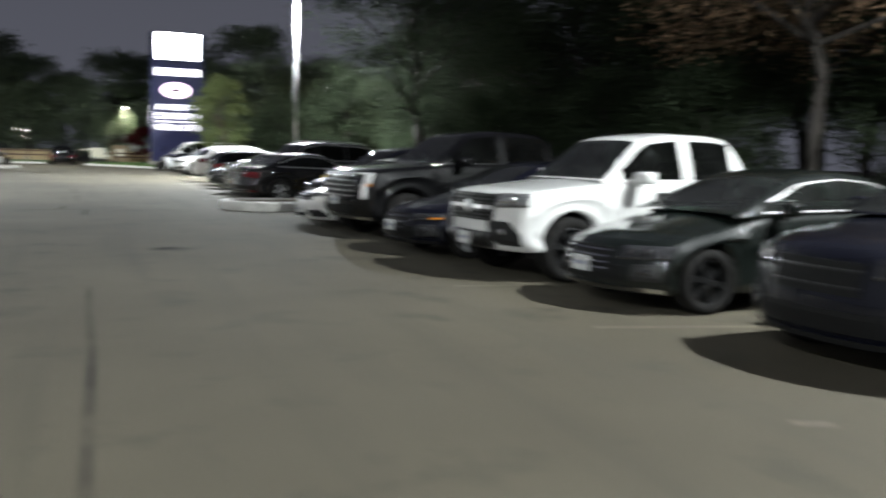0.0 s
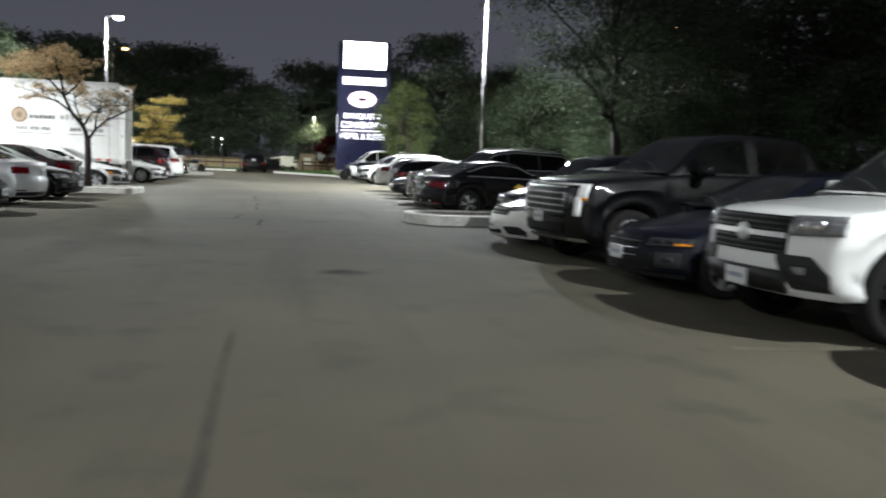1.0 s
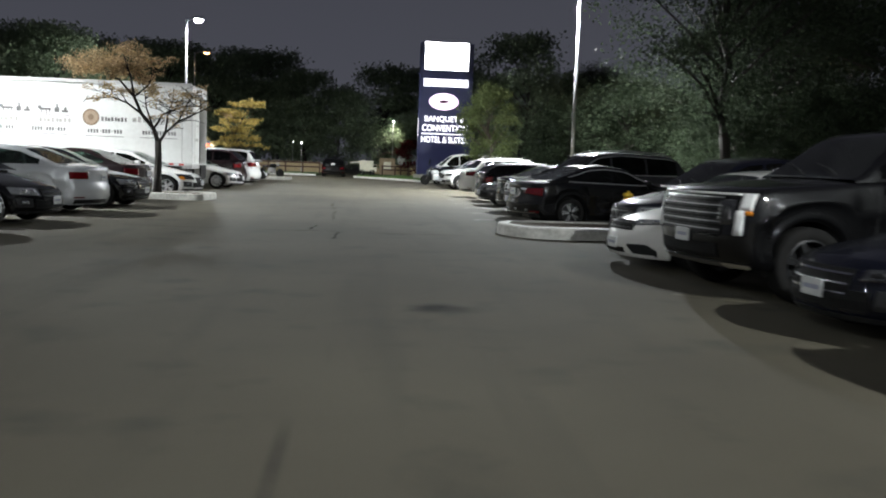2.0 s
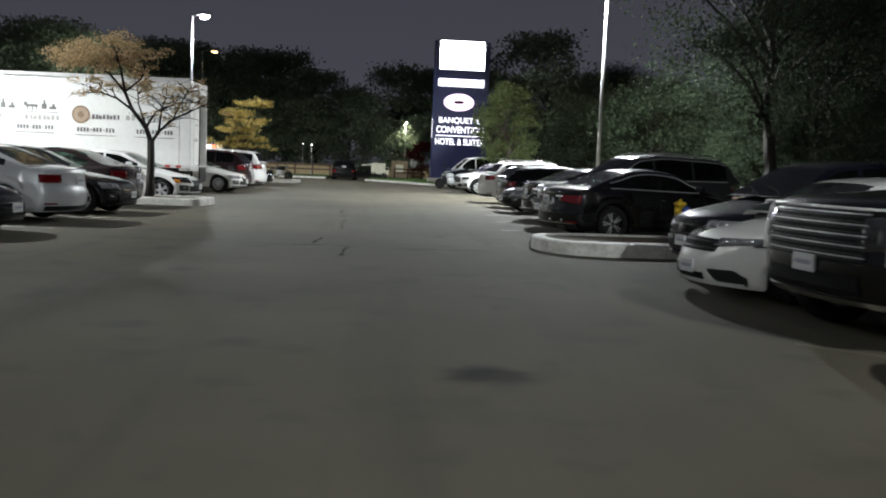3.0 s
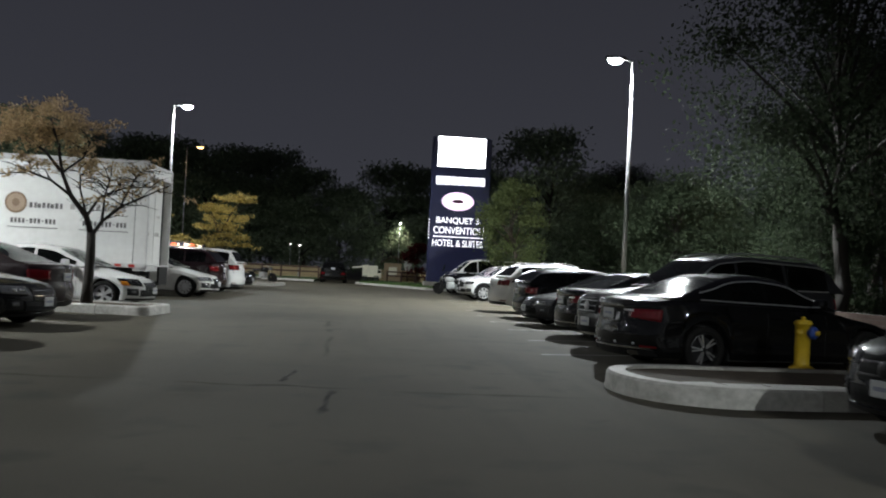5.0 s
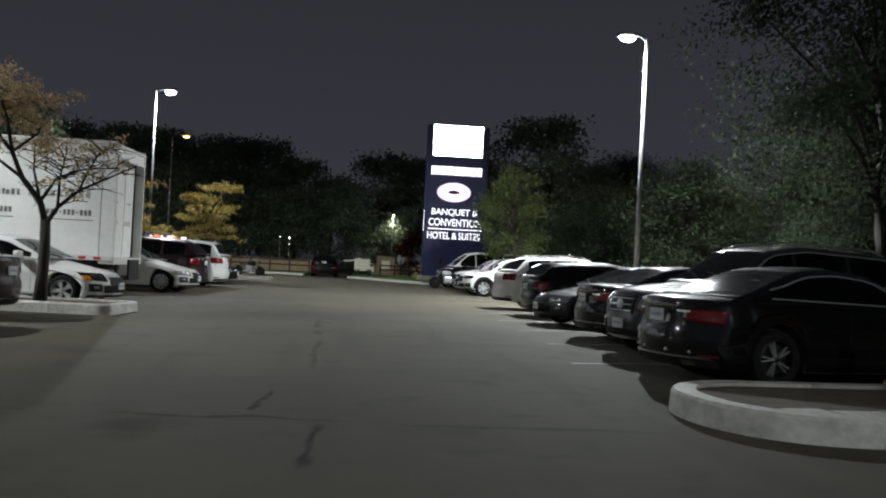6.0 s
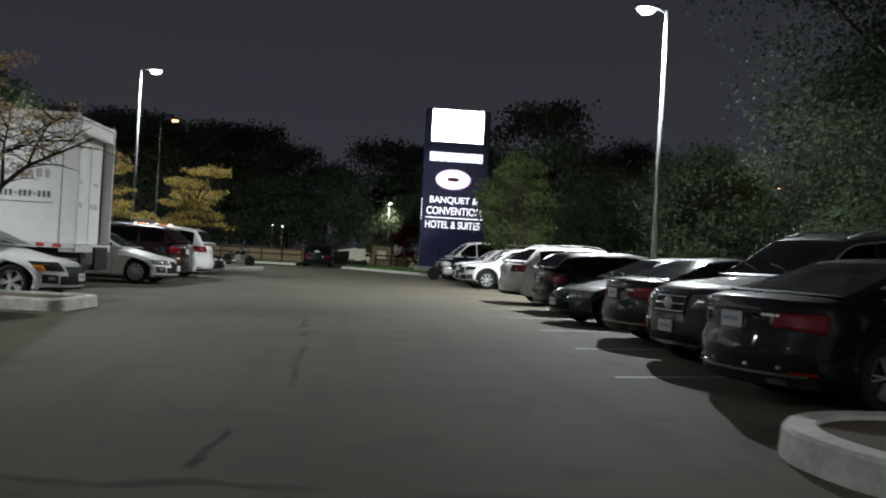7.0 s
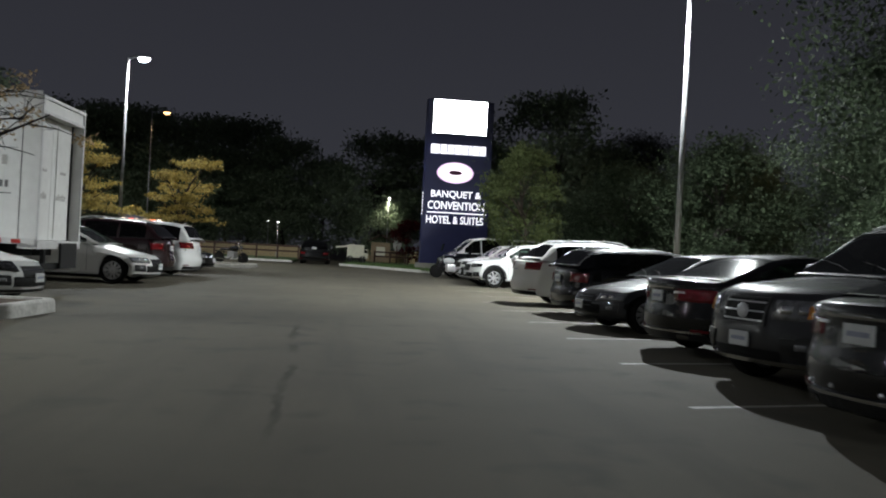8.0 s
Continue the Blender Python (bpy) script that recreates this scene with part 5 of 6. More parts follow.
street_lamp("small path lamp with a white head behind the verge", 3.57, 94.0, 5.2, (0.02, -0.25), 450, (1.0, 0.95, 0.8), PATH_LENS, "far lamps", 0.05, 0.4, 118)
street_lamp("small path lamp with a white head behind the fence", -5.14, 94.0, 2.8, (0.02, -0.25), 60, (1.0, 0.95, 0.85), DIM_LENS, "far lamps", 0.03, 0.4, 150)
street_lamp("small path lamp with a white head behind the fence", -6.3, 98.0, 2.95, (0.02, -0.25), 0, (1.0, 0.95, 0.85), DIM_LENS, "far lamps", 0.03, 0.3)

# ---- pylon sign ----
SIGN_BODY = matter("pylon_navy", (0.026, 0.030, 0.105), 0.45, second=(0.018, 0.022, 0.075), scale=1.5, fine=25)
SIGN_FRAME = matter("pylon_frame", (0.10, 0.10, 0.13), 0.4, 0.5)
SCREEN = glowing("sign_screen", (0.90, 0.92, 1.0), 9.0)
LETTER = glowing("sign_letter", (0.93, 0.93, 1.0), 0.85)
OVAL = glowing("sign_oval", (0.95, 0.80, 0.95), 0.85)
OVAL_RIM = glowing("sign_oval_rim", (0.70, 0.52, 0.74), 0.6)
OVAL_DARK = matter("sign_oval_emblem", (0.12, 0.03, 0.08), 0.5)


def lettering(name, text, width, height, depth, material, parent, x, y, z):
    """Raised letters that face the lane, fitted to a width and height."""
    cu = bpy.data.curves.new(name, "FONT")
    cu.body, cu.size, cu.extrude, cu.offset = text, 1.0, depth, 0.012
    ob = bpy.data.objects.new(name, cu)
    scene.collection.objects.link(ob)
    bpy.context.view_layer.update()
    me = bpy.data.meshes.new_from_object(ob.evaluated_get(bpy.context.evaluated_depsgraph_get()))
    bpy.data.objects.remove(ob)
    co = np.zeros(len(me.vertices) * 3)
    me.vertices.foreach_get("co", co)
    co = co.reshape(-1, 3)
    lo, hi = co.min(0), co.max(0)
    k = (width / (hi[0] - lo[0]), height / (hi[1] - lo[1]))
    out = np.stack([x + (co[:, 0] - lo[0]) * k[0], y - co[:, 2], z + (co[:, 1] - lo[1]) * k[1]], 1)
    me.vertices.foreach_set("co", out.ravel())
    me.materials.clear()
    me.materials.append(material)
    me.update()
    return attach(name, me, parent)


def pylon_sign():
    sign = thing("pylon_sign", "tall navy pylon sign with a glowing screen and white letters", "sign", at=pose(0, 77.0, 0.13))
    part("pylon_body", box(5.10, 9.25, 0.05, 1.15, -0.13, 10.55, 0.04), SIGN_BODY, sign)
    part("plinth", box(4.9, 9.45, -0.1, 1.3, -0.13, 0.35, 0.03), CONCRETE, sign)
    frame = part("screen_frame", box(5.38, 8.92, -0.06, 0.048, 8.36, 10.6, 0.02), SIGN_FRAME, sign)
    part("screen", box(5.48, 8.80, -0.075, -0.062, 8.45, 10.52), SCREEN, frame, "bright white glowing screen")
    # the name: one plain block a letter
    x = 5.40
    for wide in (0.60, 0.45, 0.45, 0.46, 0.42, 0.22, 0.48, 0.40):
        part("name_block", box(x + 0.025, x + wide - 0.025, -0.03, 0.046, 7.18, 7.76, 0.02), LETTER, sign, "plain glowing block in place of a letter")
        x += wide
    n = 40
    for name, rx, rz, y, m in (("oval_rim", 1.15, 0.66, 0.02, OVAL_RIM), ("oval_panel", 1.06, 0.58, 0.0, OVAL), ("oval_emblem", 0.40, 0.13, -0.02, OVAL_DARK)):
        bm = bmesh.new()
        top = [bm.verts.new((7.02 + rx * math.cos(2 * math.pi * k / n), y, 6.03 + rz * math.sin(2 * math.pi * k / n))) for k in range(n)]
        low = [bm.verts.new((v.co.x, 0.046, v.co.z)) for v in top]
        bm.faces.new(top)
        for k in range(n):
            bm.faces.new((top[k], low[k], low[(k + 1) % n], top[(k + 1) % n]))
        part(name, bm, m, sign)
    lettering("letters", "BANQUET &", 3.12, 0.50, 0.02, LETTER, sign, 5.58, 0.02, 4.41)
    lettering("letters", "CONVENTION", 3.55, 0.50, 0.02, LETTER, sign, 5.40, 0.02, 3.74)
    part("letter_rule", box(5.38, 9.05, -0.02, 0.046, 3.50, 3.57), LETTER, sign)
    lettering("letters", "HOTEL & SUITES", 3.55, 0.47, 0.02, LETTER, sign, 5.36, 0.02, 2.86)
    for k in range(7):
        z = 3.35 + 0.21 * k
        part("edge_bulb", box(5.06, 5.11, 0.06, 0.11, z, z + 0.12, 0.0), LETTER, sign)


pylon_sign()


# ---- fire hydrant ----
def fire_hydrant():
    yellow = matter("hydrant_yellow", (0.62, 0.42, 0.02), 0.45, second=(0.42, 0.28, 0.02), scale=8, fine=40, bump=0.2)
    blue = matter("hydrant_blue", (0.03, 0.07, 0.30), 0.45, second=(0.02, 0.05, 0.2), scale=8)
    h = thing("fire_hydrant", "yellow fire hydrant with a blue cap on a soil bed", "fire hydrant", at=pose(7.26, 27.1, 0.19, 0, 0, 12) @ Matrix.Diagonal((1.0, 1.0, 0.96, 1)))
    part("barrel", lathe([(0.15, 0), (0.15, 0.04), (0.105, 0.05), (0.102, 0.10), (0.102, 0.64), (0.122, 0.645), (0.122, 0.675), (0.10, 0.68)], 20), yellow, h, "yellow painted barrel", True)
    part("bonnet", lathe([(0.112, 0.675), (0.110, 0.69), (0.085, 0.705), (0.03, 0.712), (0.03, 0.755), (0.001, 0.76)], 20), yellow, h, "", True)
    for name, a, r, l in (("pumper_cap", -62, 0.092, 0.19), ("side_cap", 28, 0.05, 0.14), ("side_cap", 208, 0.05, 0.12)):
        bm = lathe([(r * 0.7, 0.07), (r * 0.7, 0.11), (r, 0.115), (r, l - 0.02), (r * 0.8, l), (0.025, l), (0.025, l + 0.03), (0.001, l + 0.03)], 16, "y")
        cap = part(name, bm, blue if name == "pumper_cap" else yellow, h, "blue outlet cap" if name == "pumper_cap" else "", True, pose(0, 0, 0.53, 0, 0, a - 90))
        if name == "pumper_cap":
            part("cap_nut", lathe([(0.001, l), (0.042, l), (0.038, l + 0.035), (0.001, l + 0.04)], 6, "y"), yellow, cap, "yellow nut on the cap")
    part("flange", lathe([(0.17, -0.01), (0.17, 0.025), (0.10, 0.03)], 16), yellow, h)


fire_hydrant()


# ---- parked cars, lane side by side ----
R = "cars parked in the right-hand row"
NOSE, TAIL = "nose", "tail"
CROSSOVER = dict(sill=0.2, belt=0.98, deck=[(0, 0.78), (0.15, 0.88), (1.15, 0.99), (1.5, 1.01), (4.4, 1.06), (4.6, 1.05), (4.68, 1.0)], roof=[(1.2, 0.99), (1.95, 1.45), (2.6, 1.53), (3.9, 1.48), (4.15, 1.43), (4.55, 1.06)])
make_car("suv", "dark navy crossover parked nose towards the lane", "SUV", "suv", "navy", (6.0, 7.0), 3, NOSE, R, front_plate=False, lens=DARK_LENS, tint=DARK_GLASS, bars=2, bar_metal=BLACK_TRIM, size=dict(sill=0.22))
make_car("sedan", "dark graphite sedan with bright front plate", "car", "sedan", "graphite", (5.80, 9.95), 3, NOSE, R, lens=DARK_LENS, fog_lens=DARK_LENS, bars=4, lip=CHROME, wheels="dark", window_trim=True)
make_car("pickup_truck", "white crew-cab pickup with black bumper and black wheels", "pickup truck", "pickup", "white", (5.48, 12.25), 6, NOSE, R, wheels="dark", guard=BLACK_TRIM, guard_width=0.55, fog=(0.47, 0.94, 0.07, 0.36, 0.0), pocket=True, size=dict(sill=0.38), lip=PAINT["white"], grille=(0.56, 0.04, 0.37), bars=1, slats=7, bar_height=0.022, bar_metal=SATIN_CHROME, badge=SATIN_CHROME, lamp=(0.57, 1.0, 0.04, 0.20), sweep=0.05, lens=SMOKED_LENS, plate_z=0.50, tint=DARK_GLASS, intake=(0.5, 0.02, 0.06), mirror=PAINT["white"])
make_car("sedan", "low black sedan with amber side lamps", "car", "sedan", "navy", (5.26, 14.75), 5, NOSE, R, amber=True, fog_lens=DARK_LENS, amber_from=0.66, lamp=(0.50, 0.96, 0.12, 0.20), lens=DARK_LENS, tint=DARK_GLASS)
make_car("pickup_truck", "large black pickup with pale bracket-shaped headlights", "pickup truck", "large_pickup", "black", (5.08, 17.45), 8, NOSE, R, wheels="dark", grille=(0.66, 0.06, 0.50), bars=5, bar_metal=ALLOY, slats=10, size=dict(sill=0.36), bar_height=0.006, lamp=(0.60, 0.80, 0.14, 0.40), lens=DARK_LENS, bracket=True, lip=CHROME, plate_z=0.68, tint=DARK_GLASS, fogs=False)
make_car("sedan", "pearl white compact sedan with dark grille", "car", "hatch", "pearl", (5.03, 20.2), 8, NOSE, R, lens=SMOKED_LENS, bar_metal=BLACK_TRIM, bars=2, bar_height=0.010, grille=(0.42, 0.05, 0.19), plate_z=0.34, lamp=(0.36, 1.0, 0.045, 0.125), sweep=0.09, size=dict(sill=0.15, deck=[(0, 0.61), (0.2, 0.72), (1.1, 0.92), (1.5, 0.95), (3.9, 1.02), (4.3, 1.0), (4.4, 0.96)]), intake=(0.30, 0.03, 0.13), pocket=True, fog=(0.40, 0.86, 0.03, 0.19, 0.03), fog_glass=False, lip=PAINT["pearl"])
make_car("suv", "dark navy crossover set back beside the island", "SUV", "suv", "navy", (5.78, 22.65), 10, NOSE, R, lens=LENS, tint=DARK_GLASS, plate_z=0.45, bars=2, bar_metal=BLACK_TRIM, badge=DARK_ALLOY, fog_lens=DARK_LENS, size=dict(sill=0.2, deck=[(0, 0.74), (0.18, 0.86), (1.25, 1.08), (1.6, 1.11), (4.4, 1.12), (4.6, 1.11), (4.68, 1.05)]))
make_car("sedan", "black executive sedan with chrome trim, boot to the lane", "car", "limousine", "black", (4.80, 28.35), 13, TAIL, R, chrome_tail=True, window_trim=True, glint_studs=True, tint=DARK_GLASS, back_glass=DUSTY_GLASS, tail_lamp=(0.50, 0.96, 0.16, 0.30), wedge=0.09, wheels="slim")
make_car("suv", "dark grey large SUV with chrome grille bars and roof rails", "SUV", "large_suv", "grey", (5.15, 31.05), 14, NOSE, R, rails=True, amber=True, grille=(0.34, 0.10, 0.38), grille_frame=DARK_ALLOY, bars=3, amber_from=0.62, bar_height=0.008, pocket=True, fog=(0.52, 0.92, 0.10, 0.30, 0.02), bar_metal=ALLOY, badge=ALLOY, window_trim=True, intake=(0.5, 0.03, 0.16), lamp=(0.40, 0.97, 0.11, 0.29), sweep=0.03, lens=SMOKED_LENS, tint=DARK_GLASS, lip=CHROME, aerial=True, plate_z=0.52)
make_car("sedan", "black sedan with a pale-lit rear window, boot to the lane", "car", "sedan", "black", (5.33, 34.25), 9, TAIL, R, chrome_tail=True, back_glass=DUSTY_GLASS, tail_lamp=(0.42, 0.97, 0.14, 0.27))
make_car("sedan", "dark grey sedan with bright alloy wheels", "car", "sedan", "grey", (5.2, 37.9), 8, NOSE, R, wheels="ten")
make_car("crossover", "low black crossover with red tail lights, tail to the lane", "car", "suv", "black", (5.52, 41.3), 8, TAIL, R, tint=DARK_GLASS, size=CROSSOVER)
make_car("suv", "white SUV with dark windows, tail to the lane", "SUV", "suv", "white", (5.25, 44.9), 8, TAIL, R, tint=DARK_GLASS, rails=True, rail_metal=PAINT["white"], aerial=True, size=dict(L=4.95), tail_lamp=(0.5, 0.97, 0.06, 0.22))
make_car("suv", "white compact SUV with black wheel-arch cladding", "SUV", "suv", "white", (5.35, 56.0), 8, NOSE, R, cladding=True, lens=DARK_LENS, wheels="seven")
make_car("sedan", "white sedan parked nose towards the lane", "car", "sedan", "white", (5.5, 59.0), 8, NOSE, R)
make_car("suv", "white SUV parked nose towards the lane", "SUV", "suv", "white", (5.7, 62.0), 8, NOSE, R, lens=DARK_LENS)
make_car("van", "dark blue passenger van with a pale roof", "van", "van", "navy", (5.2, 66.2), 8, NOSE, R, lens=DARK_LENS, roof_paint=PAINT["white"], tint=DARK_GLASS)

G = "cars parked in the left-hand row"
make_car("sedan", "dark sedan with a white front plate", "car", "sedan", "graphite", (-4.25, 21.6), 175, NOSE, G, tint=DARK_GLASS)
make_car("sedan", "low black sedan with a white front plate", "car", "hatch", "black", (-4.35, 24.6), 175, NOSE, G, tint=DARK_GLASS)
make_car("sedan", "silver sedan with red and clear tail lights", "car", "sedan", "silver", (-4.42, 27.9), 175, TAIL, G, chrome_tail=False, size=dict(L=4.82), tail_lamp=(0.60, 0.98, 0.14, 0.26))
make_car("sedan", "glossy black sedan parked nose out", "car", "limousine", "black", (-4.2, 30.7), 175, NOSE, G, tint=GLASS)
make_car("sedan", "dark maroon sedan with red tail lights", "car", "sedan", "maroon", (-4.75, 33.35), 175, TAIL, G)
make_car("sedan", "white sedan with swept headlights beside the tree", "car", "sedan", "white", (-4.06, 37.5), 175, NOSE, G, lens=DARK_LENS, amber=True, lamp=(0.50, 0.98, 0.06, 0.22), sweep=0.08, bars=2, tint=DARK_GLASS)
make_car("sedan", "silver-white sedan with bright alloy wheels", "car", "sedan", "pearl", (-3.9, 45.9), 175, NOSE, G, wheels="ten")
make_car("suv", "dark maroon SUV with red tail lights", "SUV", "suv", "maroon", (-4.15, 48.7), 175, TAIL, G, tint=DARK_GLASS, rails=True)
make_car("minivan", "white minivan with red tail lights", "minivan", "minivan", "white", (-3.9, 51.8), 175, TAIL, G, tint=DARK_GLASS, tail_lamp=(0.45, 0.98, 0.04, 0.20), aerial=True)
make_car("sedan", "black sedan parked nose out at the row's end", "car", "sedan", "black", (-4.1, 56.0), 175, NOSE, G, tint=DARK_GLASS)
make_car("suv", "small black SUV parked by the far kerb", "SUV", "suv", "black", (-1.5, 79.3), 90, TAIL, "", tint=DARK_GLASS, rear_plate=0.02, size=CROSSOVER, tail_lamp=(0.62, 0.95, 0.30, 0.42))


# ---- box trailer ----
def box_trailer():
    skin = matter("trailer_white", (0.74, 0.74, 0.72), 0.5, second=(0.58, 0.57, 0.55), scale=0.9, fine=6, spread=0.5)
    rail = matter("trailer_rail", (0.66, 0.66, 0.65), 0.45, 0.2, second=(0.46, 0.45, 0.44), scale=3)
    grey = matter("trailer_print_grey", (0.16, 0.15, 0.15), 0.6)
    brown = matter("trailer_print_brown", (0.24, 0.16, 0.10), 0.6, second=(0.17, 0.11, 0.07))
    disc_tan = matter("trailer_print_tan", (0.36, 0.27, 0.19), 0.6, second=(0.28, 0.20, 0.14))
    pale = matter("trailer_print_pale", (0.42, 0.40, 0.38), 0.6)
    red = matter("reflective_red", (0.50, 0.03, 0.02), 0.4)
    t = thing("box_trailer", "long white box trailer with printed side, doors to the lane", "trailer", at=pose(-4.78, 39.3, 0, 0, 0, 178.5))
    # local x runs away from the lane, local y towards the lane's start is negative
    L, W, z0, z1 = 14.0, 2.35, 1.02, 3.74
    part("body", box(0.32, L, -W, 0.0, z0, z1, 0.02), skin, t)
    for z in (z0 - 0.06, z1 - 0.03):
        part("side_rail", box(0.0, L, 0.0, 0.035, z, z + 0.11), rail, t)
        part("side_rail", box(0.0, L, -W - 0.035, -W, z, z + 0.11), rail, t)
    for k in range(11):
        x = 0.62 + 1.22 * k
        part("panel_rivet_line", box(x - 0.012, x + 0.012, 0.0, 0.003, z0 + 0.06, z1 - 0.05), skin, t)
    for k in range(38):
        part("reflective_tape", box(0.25 + 0.35 * k, 0.42 + 0.35 * k, 0.036, 0.040, z0 - 0.045, z0 + 0.03), red, t)
    # a deep rear frame with the doors set back in it
    for y0, y1 in ((-0.07, 0.0), (-W, -W + 0.07)):
        post = part("rear_post", box(0.0, 0.32, y0, y1, z0, z1), skin, t)
        part("post_flange", box(-0.03, 0.0, y0, y1, z0, z1 - 0.05, 0.006), rail, post)
    part("corner_seam", box(0.315, 0.327, 0.0, 0.006, z0 + 0.05, z1 - 0.05), grey, t, "dark seam at the rear corner")
    header = part("door_header", box(0.0, 0.32, -W + 0.07, -0.07, z1 - 0.30, z1), skin, t)
    part("header_rail", box(-0.035, 0.0, -W, 0.0, z1 - 0.05, z1 + 0.02, 0.008), rail, header)
    part("header_rail", box(-0.03, 0.0, -W + 0.07, -0.07, z1 - 0.32, z1 - 0.26, 0.008), rail, header)
    part("door_sill", box(-0.04, 0.32, -W, 0.0, z0 - 0.14, z0 + 0.02, 0.008), rail, t)
    for y0, y1 in ((-W / 2 + 0.006, -0.075), (-W + 0.13, -W / 2 - 0.006)):
        door = part("rear_door", box(0.20, 0.26, y0, y1, z0 + 0.03, z1 - 0.31, 0.008), skin, t, "scuffed white rear door")
        y = y0 + (y1 - y0) * 0.8
        part("lock_rod", tube([(0.185, y, z0 + 0.06), (0.185, y, z1 - 0.34)], [0.010, 0.010], 6), skin, door)
        for k in range(5):
            part("print_bar", box(0.196, 0.199, y0 + 0.22 + 0.11 * k, y0 + 0.29 + 0.11 * k, z0 + 0.83, z0 + 0.93 + 0.03 * (k % 2)), pale, door)
        for k in range(3):
            part("print_bar", box(0.196, 0.199, y0 + 0.25 + 0.12 * k, y0 + 0.33 + 0.12 * k, z0 + 1.36, z0 + 1.42), pale, door)
    part("door_seal", box(0.19, 0.24, -W + 0.07, -W + 0.125, z0 + 0.02, z1 - 0.30), BLACK_TRIM, t, "black rubber door seal")
    # under-ride guard, lift platform, axles, legs
    part("underride_guard", box(-0.02, 0.08, -W + 0.1, -0.1, 0.48, 0.60, 0.01), BLACK_TRIM, t)
    for y in (-W + 0.5, -0.5):
        part("guard_strut", box(0.0, 0.07, y - 0.05, y + 0.05, 0.55, z0 - 0.12), BLACK_TRIM, t)
    part("lift_platform", box(-0.10, -0.05, -W + 0.35, -W + 1.25, 0.50, 1.0, 0.01), BLACK_TRIM, t, "folded dark lift platform")
    for x in (1.6, 2.95):
        for y in (-0.19, -W + 0.19):
            add_wheel(t, pose(x, y, 0.50, 0, 0, 0 if y > -1 else 180), 0.50, 0.28, "seven")
        part("axle", tube([(x, -W + 0.2, 0.5), (x, -0.2, 0.5)], [0.07, 0.07], 8), BLACK_TRIM, t)
    part("chassis", box(0.3, L - 0.3, -W / 2 - 0.5, -W / 2 + 0.5, z0 - 0.28, z0 - 0.005), BLACK_TRIM, t)
    for y in (-0.5, -W + 0.5):
        part("support_leg", box(10.6, 10.75, y - 0.07, y + 0.07, 0.0, z0 - 0.1), BLACK_TRIM, t)
    # prints: emblems as plain shapes, names and numbers as bars
    def bar(name, x0, x1, za, zb, m):
        part(name, box(x0, x1, 0.007, 0.011, za, zb), m, t)
    def number(x0, x1, za, zb):
        step = (x1 - x0) / 12
        for k in range(12):
            if k not in (3, 7):
                bar("number_bar", x0 + k * step, x0 + (k + 0.62) * step, za, zb, grey)
            else:
                bar("number_bar", x0 + k * step, x0 + (k + 0.62) * step, (za + zb) / 2 - 0.012, (za + zb) / 2 + 0.012, grey)
    def words(x0, x1, za, zb, count, m):
        step = (x1 - x0) / count
        for k in range(count):
            bar("name_block", x0 + k * step, x0 + (k + 0.55 + 0.12 * (k % 3)) * step, za, zb - 0.03 * ((k * 5) % 3 == 1), m)
    for x0, x1, z in ((0.54, 1.71, 2.07), (2.38, 3.58, 2.07), (4.30, 5.46, 2.09), (6.05, 7.2, 2.10)):
        number(x0, x1, z - 0.065, z + 0.065)
        bar("underline", x0 - 0.06, x1 + 0.04, z - 0.185, z - 0.165, grey)
    words(0.58, 2.05, 2.42, 2.60, 9, pale)
    words(2.22, 3.11, 2.42, 2.56, 8, grey)
    words(4.12, 5.22, 2.32, 2.47, 8, pale)
    words(5.9, 7.2, 2.32, 2.47, 8, pale)
    # a ring-edged disc as the emblem
    n = 28
    for radius, depth, m in ((0.285, 0.010, brown), (0.235, 0.012, disc_tan), (0.10, 0.014, brown)):
        bm = bmesh.new()
        ring = [(3.43 + radius * math.cos(2 * math.pi * k / n), 2.54 + radius * math.sin(2 * math.pi * k / n)) for k in range(n)]
        a = [bm.verts.new((x, depth, z)) for x, z in ring]
        b = [bm.verts.new((x, 0.004, z)) for x, z in ring]
        bm.faces.new(a)
        for k in range(n):
            bm.faces.new((a[k], b[k], b[(k + 1) % n], a[(k + 1) % n]))
        part("round_emblem", bm, m, t, "plain brown disc")
    # a low emblem of plain humps over a line
    for shift in (0.0, 1.28):
        bar("emblem_base", 4.15 + shift, 5.25 + shift, 2.555, 2.57, grey)
        for x0, x1, za, zb in ((4.78, 5.16, 2.72, 2.80), (5.10, 5.22, 2.76, 2.87), (4.80, 4.83, 2.62, 2.72), (4.92, 4.95, 2.60, 2.72), (5.08, 5.11, 2.62, 2.72), (4.50, 4.66, 2.66, 2.82), (4.54, 4.60, 2.82, 2.95), (4.20, 4.42, 2.66, 2.74), (4.25, 4.33, 2.74, 2.83)):
            bar("emblem_block", x0 + shift, x1 + shift, za, zb, grey)


box_trailer()


